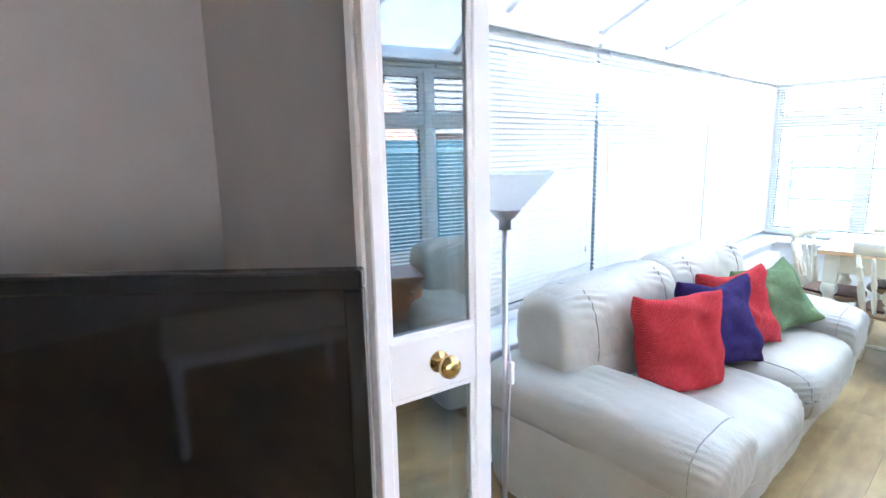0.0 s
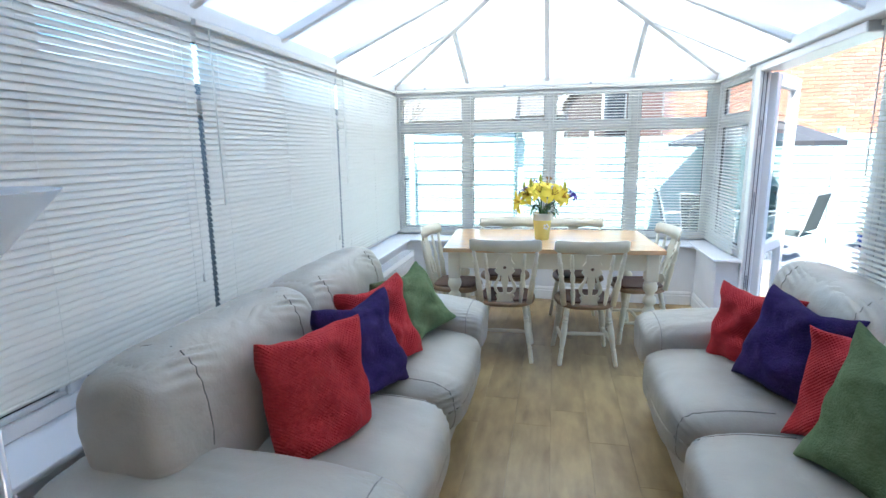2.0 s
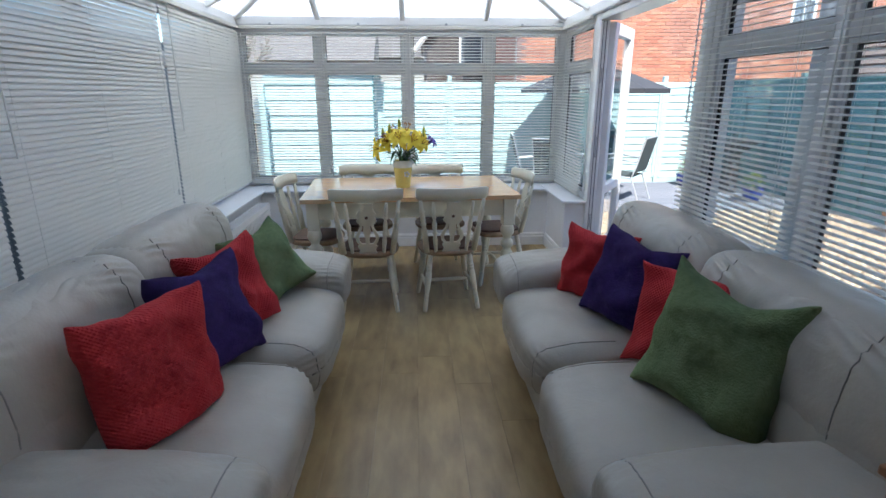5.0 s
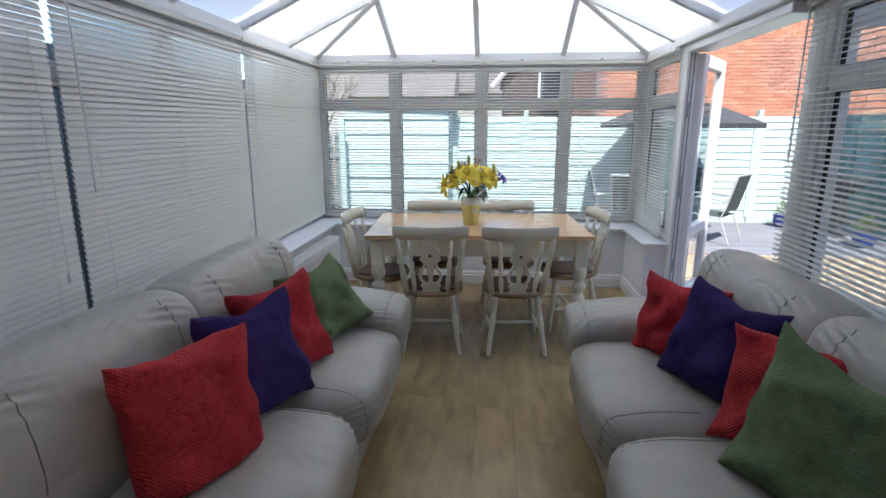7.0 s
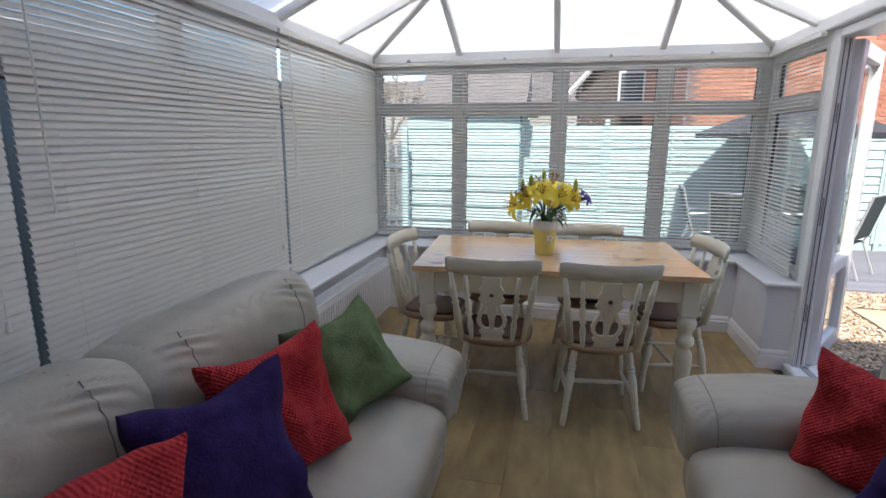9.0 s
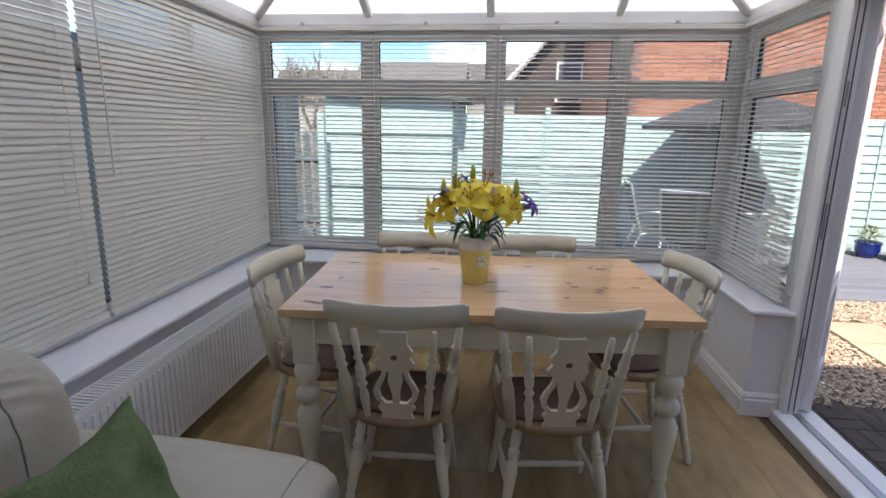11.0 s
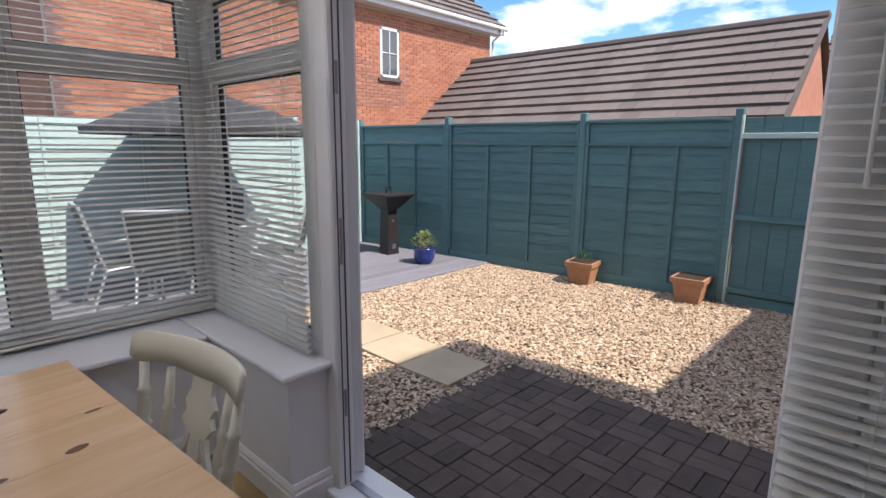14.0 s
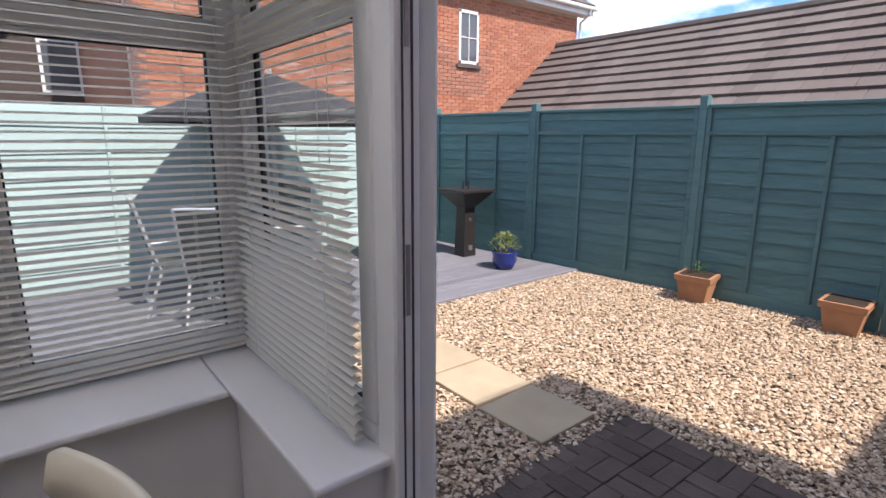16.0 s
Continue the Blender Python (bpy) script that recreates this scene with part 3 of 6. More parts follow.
def door_leaf(m, width, label, levers=(-1, 1)):
    leaf = tagged(new("door_1"), label, "door", "", "structure")
    leaf.matrix_basis = m
    s, h0, h1 = 0.095, 0.055, HEAD - 0.06
    fr = bmesh.new()
    for a, b in (((0, h0), (s, h1)), ((width - s, h0), (width, h1)), ((s - 0.001, h0), (width - s + 0.001, h0 + 0.11)), ((s - 0.001, h1 - s), (width - s + 0.001, h1)), ((s - 0.001, 0.62), (width - s + 0.001, 0.70))):
        cube(fr, (a[0], -0.032, a[1]), (b[0], 0.032, b[1]), 0.006)
    part("door_frame", fr, UPVC, leaf)
    for a, b in ((h0 + 0.11, 0.62), (0.70, h1 - s)):
        pane = part("pane", box((s - 0.006, -0.004, a - 0.006), (width - s + 0.006, 0.004, b + 0.006)), GLASS, leaf)
        pane.visible_shadow = False
    part("lock_strip", box((width + 0.0005, -0.008, h0 + 0.03), (width + 0.003, 0.008, h1 - 0.03)), STEEL, leaf, "galvanised lock strip")
    for yy in levers:
        hb = box((width - 0.062, yy * 0.032, 0.94), (width - 0.032, yy * 0.042, 1.16), 0.003)
        hd = part("handle_plate", hb, UPVC, leaf)
        part("door_handle", tube([(width - 0.047, yy * 0.042, 1.08), (width - 0.047, yy * 0.075, 1.08), (width - 0.07, yy * 0.08, 1.08), (width - 0.16, yy * 0.08, 1.078)], 0.009), UPVC, hd)
    return leaf


door_leaf(pose(DOOR1 - 0.03, YR - 0.105, 0, 0, 0, -33.6), 0.68, "white upvc glazed garden door, folded wide open outside", ())
door_leaf(pose(DOOR0 - 0.02, YS - 0.115, 0, 0, 0, -166), 0.66, "white upvc glazed garden door folded back against the window")

# ---- bifold door between house and conservatory ----
bd = tagged(new("door_2"), "white glazed bifold door with brass knobs, folded open", "door", "", "structure")
bd.matrix_basis = pose(2.322, 1.370, 0, 0, 0, 172)
bw, st0, st1 = 0.318, 0.050, 0.032
fr = bmesh.new()
for a, b in (((0, 0.01), (st0, 2.03)), ((bw - st1, 0.01), (bw, 2.03)), ((st0 - 0.001, 0.01), (bw - st1 + 0.001, 0.2)), ((st0 - 0.001, 1.94), (bw - st1 + 0.001, 2.03)), ((st0 - 0.001, 0.93), (bw - st1 + 0.001, 1.068))):
    cube(fr, (a[0], -0.018, a[1]), (b[0], 0.018, b[1]), 0.004)
part("door_frame", fr, UPVC, bd)
for a, b in ((0.2, 0.93), (1.068, 1.94)):
    part("pane", box((st0 - 0.006, -0.003, a - 0.006), (bw - st1 + 0.006, 0.003, b + 0.006)), DOORGLASS, bd)
    bead = bmesh.new()
    for yy in (-0.012, 0.006):
        for c0, c1 in (((st0, a), (bw - st1, a + 0.012)), ((st0, b - 0.012), (bw - st1, b)), ((st0, a + 0.012), (st0 + 0.012, b - 0.012)), ((bw - st1 - 0.012, a + 0.012), (bw - st1, b - 0.012))):
            cube(bead, (c0[0], yy, c0[1]), (c1[0], yy + 0.006, c1[1]))
    part("glazing_bead", bead, UPVC, bd)
KNOB = [(0.026, 0), (0.026, 0.004), (0.011, 0.008), (0.010, 0.022), (0.022, 0.030), (0.0275, 0.042), (0.025, 0.054), (0.012, 0.061), (0.002, 0.062)]
part("door_knob", lathe(KNOB, 20, between((bw * 0.5, 0.018, 1.0), (bw * 0.5, 0.1, 1.0))), BRASS, bd, "polished brass knob", True)
bd2 = copy_thing(bd, pose(2.012, 1.46, 0, 0, 0, -8))


# ---- sofas ----
def seam(bm, centre, u, w, start, stop):
    """A stitched seam that lies on the hide, in the plane of u and w."""
    tree = BVHTree.FromBMesh(bm)
    centre, u, w = Vector(centre), Vector(u), Vector(w)
    pts = []
    for k in range(45):
        a = math.radians(start + (stop - start) * k / 44)
        ray = u * math.cos(a) + w * math.sin(a)
        hit = tree.ray_cast(centre + ray * 0.9, -ray)[0]
        if hit is not None:
            pts.append(hit + ray * 0.0006)
    return tube(pts, 0.0024, 6)


def pucker(bm, spots, depth, reach):
    """Short gathered folds that fan out from points of a seam."""
    for v in bm.verts:
        for c, ax in spots:
            d = v.co - Vector(c)
            r = d.length
            if r < reach:
                fall = (1 - r / reach) ** 1.5
                v.co += v.normal * depth * fall * math.sin(d.dot(Vector(ax)) * 210)


def sofa(m, label, seed):
    """A two-seat sofa, two metres long, that faces its own -y."""
    th = thing("sofa", m, label, "sofa", "pair of sofas")
    L, dp = 2.16, 0.95
    bs = puff((L - 0.16, dp - 0.14, 0.36), 9, 8, 0.003, seed)
    bs.transform(Matrix.Translation((0, 0.005, 0.225)))
    part("base", bs, LEATHER, th, "", True)
    for k, x in enumerate((-0.437, 0.437)):
        c = puff((0.872, 0.83, 0.30), 4.6, 30, 0.005, seed + k, 0.014)
        c.normal_update()
        pucker(c, [((sx * 0.40, -0.36, 0.06), (0.3, 0.4, 1)) for sx in (-1, 1)], 0.007, 0.16)
        c.transform(Matrix.Translation((x, -0.075, 0.36)))
        lines = [seam(c, (x + e, -0.075, 0.36), (0, -1, 0), (0, 0, 1), -30, 74) for e in (-0.35, 0.35)]
        cu = part("seat_cushion", c, LEATHER, th, "", True)
        for line in lines:
            part("seam", line, SEAM, cu, "", True)
        x *= 1.05
        c = puff((0.955, 0.29, 0.62), 3.6, 22, 0.005, seed + 3 + k, 0.0, 0, 7.0)
        c.transform(pose(x, 0.25, 0.62, -9, 0, 0))
        bc = part("back_cushion", c, LEATHER, th, "", True)
        roll = puff((0.965, 0.315, 0.41), 2.8, 34, 0.006, seed + 8 + k, 0.0, 0, 7.0)
        roll.normal_update()
        pucker(roll, [((e, -0.10 + 0.1 * j, 0.16 - 0.02 * j), (0.25, 1, 0.4)) for e in (-0.30, 0.30) for j in (0, 1)] + [((0.05, -0.05, 0.19), (1, 0.5, 0))], 0.009, 0.17)
        roll.transform(pose(x, 0.268, 0.718, -8, 0, 0))
        lines = [seam(roll, (x + e, 0.268, 0.72), (0, -1, 0), (0, 0, 1), -30, 165) for e in (-0.30, 0.30)]
        part("head_roll", roll, LEATHER, bc, "", True)
        for line in lines:
            part("seam", line, SEAM, bc, "", True)
    for s in (-1, 1):
        a = puff((0.20, dp - 0.09, 0.46), 7, 8, 0.004, seed + 5)
        a.transform(Matrix.Translation((s * (L / 2 - 0.115), 0.015, 0.28)))
        arm = part("armrest", a, LEATHER, th, "", True)
        r = puff((0.40, dp + 0.01, 0.235), 3.0, 30, 0.004, seed + 6 + s, 0.0, 1, 9.0)
        r.normal_update()
        pucker(r, [((s * q, -0.40, 0.05), (1, 0.3, 0.6)) for q in (-0.11, 0.11)], 0.008, 0.15)
        for v in r.verts:
            if v.co.y < 0:
                v.co.z -= 0.05 * (v.co.y / (dp / 2)) ** 2
        fx = s * (L / 2 - 0.185)
        r.transform(Matrix.Translation((fx, -0.005, 0.512)))
        line = seam(r, (fx, -0.40, 0.47), (1, 0, 0), (0, 0, 1), -20, 200)
        part("arm_roll", r, LEATHER, arm, "", True)
        part("arm_seam", line, SEAM, arm, "", True)
        for yy in (-0.34, 0.36):
            part("foot", lathe([(0.024, 0), (0.034, 0.075)], 12, Matrix.Translation((s * (L / 2 - 0.16), yy, 0))), OAKFOOT, th, "stained wooden foot")
    return th


sofa(pose(3.965, 1.472, 0, 0, 0, 0), "pale grey leather two-seat sofa with plump cushions, under the closed blinds", 1)
sofa(pose(3.905, -0.325, 0, 0, 0, 180), "pale grey leather two-seat sofa with plump cushions, before the garden windows", 11)


# ---- cushions ----
def cushion(x, y, z, lean, turn, material, label, size=0.45, seed=0, roll=0, chop=0.0):
    """A square scatter cushion that stands on its lower edge and leans back."""
    bm = bmesh.new()
    n = 30
    grid = {}
    for s in (-1, 1):
        for i in range(n + 1):
            for j in range(n + 1):
                u, v = math.sin(math.pi / 2 * (2 * i / n - 1)), math.sin(math.pi / 2 * (2 * j / n - 1))
                edge = max((1 - u * u) * (1 - v * v), 0.0)
                thick = 0.108 * edge ** 0.34 * (1 + 0.2 * noise.noise(Vector((u * 1.7, v * 1.7, seed + s))))
                w = 0.020 * noise.noise(Vector((u * 3.2, v * 3.2, seed * 3.3 + s))) + 0.009 * noise.noise(Vector((u * 8 + v * 3, v * 8 - u * 3, seed * 2.1 + s)))
                if s == 1 and (i in (0, n) or j in (0, n)):
                    grid[s, i, j] = grid[-1, i, j]
                else:
                    px = u * size / 2 * (1 - 0.09 * (1 - v * v) * u * u) * (1 + 0.02 * (u * v) ** 8)
                    pz = v * size / 2 * (1 - 0.09 * (1 - u * u) * v * v) * (1 + 0.02 * (u * v) ** 8)
                    px += 0.012 * noise.noise(Vector((v * 2.6, u, seed * 5.7)))
                    pz -= chop * max(v, 0.0) ** 2 * (1 - u * u) ** 1.5
                    pz += 0.012 * noise.noise(Vector((u * 2.6, v, seed * 4.3 + 9)))
                    fold = 0.04 * noise.noise(Vector((seed * 1.9, v * 1.8, u * 1.8))) - 0.03 * (v - 0.2) ** 2
                    grid[s, i, j] = bm.verts.new((px, s * (thick + w * edge ** 0.5) + fold, pz + size / 2))
        for i in range(n):
            for j in range(n):
                q = [grid[s, i, j], grid[s, i + 1, j], grid[s, i + 1, j + 1], grid[s, i, j + 1]]
                bm.faces.new(q if s < 0 else q[::-1])
    lift = 0.94 * size / 2 * (math.cos(math.radians(roll)) + abs(math.sin(math.radians(roll))))
    ob = part("cushion", bm, material, None, "", True)
    ob.matrix_basis = pose(x, y, z, 0, 0, turn) @ pose(0, 0, 0, -lean, 0, 0) @ Matrix.Translation((0, 0, lift)) @ pose(0, 0, 0, 0, roll, 0) @ Matrix.Translation((0, 0, -size / 2))
    return tagged(ob, label, "cushion", "scatter cushions")


Z = 0.48
cushion(3.52, 1.385, Z, 9, -25, RED, "red waffle-textured cushion on the leather sofa", 0.405, 1, 1)
cushion(3.90, 1.345, Z, 18, -22.5, PURPLE, "deep purple chenille cushion on the leather sofa", 0.415, 2, 1, 0.03)
cushion(4.18, 1.35, Z, 22, -24, RED, "red waffle-textured cushion tucked behind a purple one", 0.405, 3, -2, 0.02)
cushion(4.54, 1.26, Z, 33, -28, GREEN, "soft green cushion on the leather sofa", 0.39, 4, -8, 0.03)
cushion(4.465, -0.265, Z, 14, -141, RED, "red waffle-textured cushion against the sofa back", 0.365, 5, 1, 0.02)
cushion(4.13, -0.285, Z, 18, -150, PURPLE, "deep purple chenille cushion against the sofa back", 0.405, 6, 6, 0.02)
cushion(3.755, -0.355, Z, 12, -138, RED, "red waffle-textured cushion tucked behind a green one", 0.385, 7, 1)
cushion(3.50, -0.305, Z, 16, -155, GREEN, "large soft green cushion on the leather sofa", 0.455, 8, 3, 0.06)


# ---- dining table ----
TM = pose(6.07, 0.655, 0, 0, 0, 4.0)
table = thing("dining_table", TM, "pine-topped farmhouse table with cream turned legs", "table")
TW, TD, TH = 1.52, 0.92, 0.785
top = None
for k in range(5):
    w = TD / 5
    x0 = -TD / 2 + k * w
    part("tabletop_plank", box((x0 + 0.0001, -TW / 2, TH - 0.03), (x0 + w - 0.0001, TW / 2, TH), 0.0009 if 0 < k < 4 else 0.0012, 1), PINE, table)
rk = random.Random(5)
for k in range(34):
    a, b = rk.uniform(0.006, 0.013), rk.uniform(0.012, 0.034)
    x, y = rk.uniform(-TD / 2 + 0.05, TD / 2 - 0.05), rk.uniform(-TW / 2 + 0.05, TW / 2 - 0.05)
    kn = bmesh.new()
    bmesh.ops.create_circle(kn, cap_ends=True, radius=1, segments=12)
    kn.transform(pose(x, y, TH + 0.0006, 0, 0, rk.uniform(-14, 14)) @ Matrix.Diagonal((a, b, 1, 1)))
    part("wood_knot", kn, KNOT, table, "dark knot in the pine")
for s in (-1, 1):
    part("apron", box((s * (TD / 2 - 0.07) - 0.011, -TW / 2 + 0.1, TH - 0.155), (s * (TD / 2 - 0.07) + 0.011, TW / 2 - 0.1, TH - 0.031), 0.002), CREAM, table)
    part("apron", box((-TD / 2 + 0.1, s * (TW / 2 - 0.07) - 0.011, TH - 0.155), (TD / 2 - 0.1, s * (TW / 2 - 0.07) + 0.011, TH - 0.031), 0.002), CREAM, table)
LEG = [(0.026, 0), (0.034, 0.012), (0.036, 0.04), (0.028, 0.075), (0.024, 0.10), (0.031, 0.112), (0.031, 0.122), (0.026, 0.13), (0.029, 0.16), (0.041, 0.25), (0.046, 0.31),
       (0.044, 0.345), (0.030, 0.372), (0.026, 0.385), (0.042, 0.398), (0.047, 0.418), (0.042, 0.438), (0.028, 0.452), (0.030, 0.47), (0.047, 0.495), (0.050, 0.52), (0.044, 0.545), (0.036, 0.56)]
for sx in (-1, 1):
    for sy in (-1, 1):
        bm = lathe(LEG, 22)
        cube(bm, (-0.042, -0.042, 0.56), (0.042, 0.042, TH - 0.031), 0.004)
        lg = part("table_leg", bm, CREAM, table, "", False)
        lg.matrix_basis = pose(sx * (TD / 2 - 0.075), sy * (TW / 2 - 0.075), 0)
        for f in lg.data.polygons:
            f.use_smooth = len(f.vertices) == 4 and f.center.z < 0.555


# ---- chairs ----
def chair(m):
    """A fiddle-back kitchen chair that faces its own +y."""
    th = thing("dining_chair", m, "cream painted farmhouse chair with a carved fiddle back", "chair", "chairs round the table")
    H = 0.43
    seat = bmesh.new()
    nseg = 28
    prof = ((0.93, 0.0), (1.0, 0.012), (1.0, 0.028), (0.97, 0.036), (0.6, 0.030), (0.0, 0.024))
    rings = []
    for k, z in prof[:-1]:
        ring = []
        for i in range(nseg):
            a = i * math.tau / nseg
            ex = abs(math.cos(a)) ** 0.75 * math.copysign(1, math.cos(a))
            ey = abs(math.sin(a)) ** 0.75 * math.copysign(1, math.sin(a))
            wide = 0.205 + 0.018 * math.sin(a)
            ring.append(seat.verts.new((k * wide * ex, k * 0.2 * ey, H - 0.036 + z)))
        rings.append(ring)
    for lo, hi in zip(rings, rings[1:]):
        for i in range(nseg):
            seat.faces.new((lo[i], lo[(i + 1) % nseg], hi[(i + 1) % nseg], hi[i]))
    seat.faces.new(rings[0][::-1]), seat.faces.new(rings[-1])
    part("seat", seat, SEATWOOD, th, "worn brown wooden seat", True)
    LP = [(0.012, 0), (0.015, 0.01), (0.0165, 0.09), (0.012, 0.1), (0.0175, 0.108), (0.0175, 0.116), (0.012, 0.122), (0.017, 0.14), (0.022, 0.24), (0.020, 0.28), (0.014, 0.292), (0.021, 0.298),
          (0.021, 0.306), (0.015, 0.311), (0.021, 0.316), (0.021, 0.324), (0.014, 0.33), (0.019, 0.35), (0.016, 0.405)]
    for sx in (-1, 1):
        for sy in (-1, 1):
            foot, topp = (sx * 0.19, sy * 0.19 - 0.012, 0.0), (sx * 0.135, sy * 0.125, H - 0.03)
            part("leg", lathe(LP, 12, between(foot, topp)), CREAM, th, "", True)
        SP = [(0.007, 0), (0.011, 0.06), (0.015, 0.155), (0.011, 0.25), (0.007, 0.315)]
        part("stretcher", lathe(SP, 10, between((sx * 0.165, -0.158, 0.16), (sx * 0.165, 0.158, 0.16))), CREAM, th, "", True)
    part("stretcher", lathe([(0.007, 0), (0.014, 0.08), (0.011, 0.155), (0.014, 0.23), (0.007, 0.31)], 10, between((-0.155, 0, 0.162), (0.155, 0, 0.162))), CREAM, th, "", True)
    # crest rail, bowed backwards
    rail = bmesh.new()
    n = 24
    sec = []
    for i in range(n + 1):
        u = 2 * i / n - 1
        x = 0.243 * u
        y = -0.252 + 0.055 * u * u
        lo = 0.792 - 0.004 * math.cos(u * math.pi * 2) + 0.006 * u * u
        hi = 0.877 + 0.002 * u * u
        if abs(u) > 0.93:
            lo, hi = lo + 0.014, hi - 0.010
        sec.append([rail.verts.new(p) for p in ((x, y - 0.004, lo), (x, y - 0.011, (lo + hi) / 2), (x, y - 0.019, hi - 0.004), (x, y - 0.013, hi), (x, y - 0.003, hi - 0.003), (x, y + 0.004, (lo + hi) / 2), (x, y + 0.010, lo))])
    for a, b in zip(sec, sec[1:]):
        for k in range(7):
            rail.faces.new((a[k], a[(k + 1) % 7], b[(k + 1) % 7], b[k]))
    rail.faces.new(sec[0]), rail.faces.new(sec[-1][::-1])
    bmesh.ops.recalc_face_normals(rail, faces=rail.faces)
    part("crest_rail", rail, CREAM, th, "", True)
    SPN = [(0.010, 0), (0.012, 0.03), (0.017, 0.10), (0.010, 0.135), (0.018, 0.15), (0.010, 0.162), (0.016, 0.185), (0.017, 0.215), (0.009, 0.25), (0.017, 0.262), (0.010, 0.275), (0.013, 0.30), (0.010, 0.37)]
    for sx in (-1, 1):
        part("back_post", lathe([(0.019, 0), (0.021, 0.15), (0.014, 0.2), (0.022, 0.21), (0.014, 0.22), (0.019, 0.245), (0.013, 0.29), (0.019, 0.30), (0.013, 0.31), (0.012, 0.38)], 12,
                                between((sx * 0.165, -0.15, H - 0.01), (sx * 0.215, -0.212, 0.80))), CREAM, th, "", True)
        part("spindle", lathe(SPN, 10, between((sx * 0.105, -0.168, H - 0.01), (sx * 0.135, -0.245, 0.80))), CREAM, th, "", True)
    # the fiddle: a vase with a lyre of two bowed arms
    sp = bmesh.new()
    prism([(-0.062, 0), (0.062, 0), (0.05, 0.03), (0.066, 0.055), (0.045, 0.075), (-0.045, 0.075), (-0.066, 0.055), (-0.05, 0.03)], -0.007, 0.007, sp)
    prism([(-0.012, 0.07), (0.012, 0.07), (0.014, 0.12), (0.026, 0.17), (0.022, 0.215), (-0.022, 0.215), (-0.026, 0.17), (-0.014, 0.12)], -0.0065, 0.0065, sp)
    prism([(-0.04, 0.212), (0.04, 0.212), (0.068, 0.245), (0.052, 0.27), (0.064, 0.295), (0.045, 0.325), (0.045, 0.372), (-0.045, 0.372), (-0.045, 0.325), (-0.064, 0.295), (-0.052, 0.27), (-0.068, 0.245)], -0.007, 0.007, sp)
    for sx in (-1, 1):
        line = [(sx * q[0], q[1]) for q in ((0.035, 0.215), (0.042, 0.185), (0.058, 0.155), (0.068, 0.125), (0.062, 0.095), (0.045, 0.072))]
        wid = (0.008, 0.009, 0.010, 0.011, 0.010, 0.010)
        for (p, q), (wa, wb) in zip(zip(line, line[1:]), zip(wid, wid[1:])):
            prism([(p[0] - wa, p[1]), (p[0] + wa, p[1]), (q[0] + wb, q[1]), (q[0] - wb, q[1])], -0.0068, 0.0068, sp)
    sp.transform(Matrix.Translation((0, -0.172, H - 0.004)) @ Matrix.Rotation(math.atan2(0.088, 0.36), 4, "X"))
    part("splat", sp, CREAM, th)
    eye = bmesh.new()
    bmesh.ops.create_circle(eye, cap_ends=True, radius=0.011, segments=14)
    eye.transform(Matrix.Translation((0, -0.172, H - 0.004)) @ Matrix.Rotation(math.atan2(0.088, 0.36), 4, "X") @ pose(0, -0.0078, 0.272, 90, 0, 0))
    part("splat_hole", eye, DARKSEAT, th, "dark pierced hole")
    pad = puff((0.34, 0.33, 0.022), 5, 6, 0.002, 3)
    pad.transform(Matrix.Translation((0, 0.01, H + 0.009)))
    part("seat_pad", pad, DARKSEAT, th, "thin brown seat pad", True)
    return th


first_chair = chair(TM @ pose(-0.385, 0.31, 0, 0, 0, -92))
for q in (pose(-0.40, -0.24, 0, 0, 0, -87), pose(0.34, 0.33, 0, 0, 0, 88), pose(0.33, -0.27, 0, 0, 0, 93), pose(-0.04, 0.71, 0, 0, 0, 172), pose(0.05, -0.70, 0, 0, 0, 5)):
    copy_thing(first_chair, TM @ q)


# ---- flowers ----
VASE = mat("yellow_glazed_ceramic", (0.82, 0.68, 0.20), 0.25, col2=(0.76, 0.62, 0.17), scale=9)
VASEW = mat("white_glaze", (0.85, 0.84, 0.76), 0.25)
STEM = mat("green_stem", (0.08, 0.17, 0.045), 0.5, col2=(0.05, 0.12, 0.03), scale=20)
LEAF = mat("dark_green_leaf", (0.055, 0.13, 0.035), 0.45, col2=(0.035, 0.09, 0.025), scale=14)
LILY = mat("yellow_lily_petal", (0.88, 0.70, 0.05), 0.55, col2=(0.82, 0.60, 0.03), scale=18, bump=0.1)
BUD = mat("yellow_green_bud", (0.55, 0.50, 0.06), 0.55, col2=(0.33, 0.38, 0.05), scale=10)
IRIS = mat("purple_iris_petal", (0.10, 0.045, 0.28), 0.6, col2=(0.06, 0.025, 0.18), scale=18)
VX, VY = 6.03, 0.70
fl = thing("vase_of_flowers", pose(VX, VY, TH), "yellow ceramic vase of yellow lilies and purple irises", "vase")
vs = part("vase", lathe([(0.050, 0), (0.053, 0.004), (0.058, 0.06), (0.067, 0.13), (0.070, 0.185), (0.068, 0.198), (0.062, 0.2), (0.060, 0.185), (0.02, 0.16)], 28), VASE, fl, "", True)
part("vase_rim", lathe([(0.0685, 0.150), (0.0705, 0.16), (0.0722, 0.195), (0.0695, 0.203), (0.063, 0.204), (0.0615, 0.19)], 28), VASEW, vs, "white glazed rim", True)
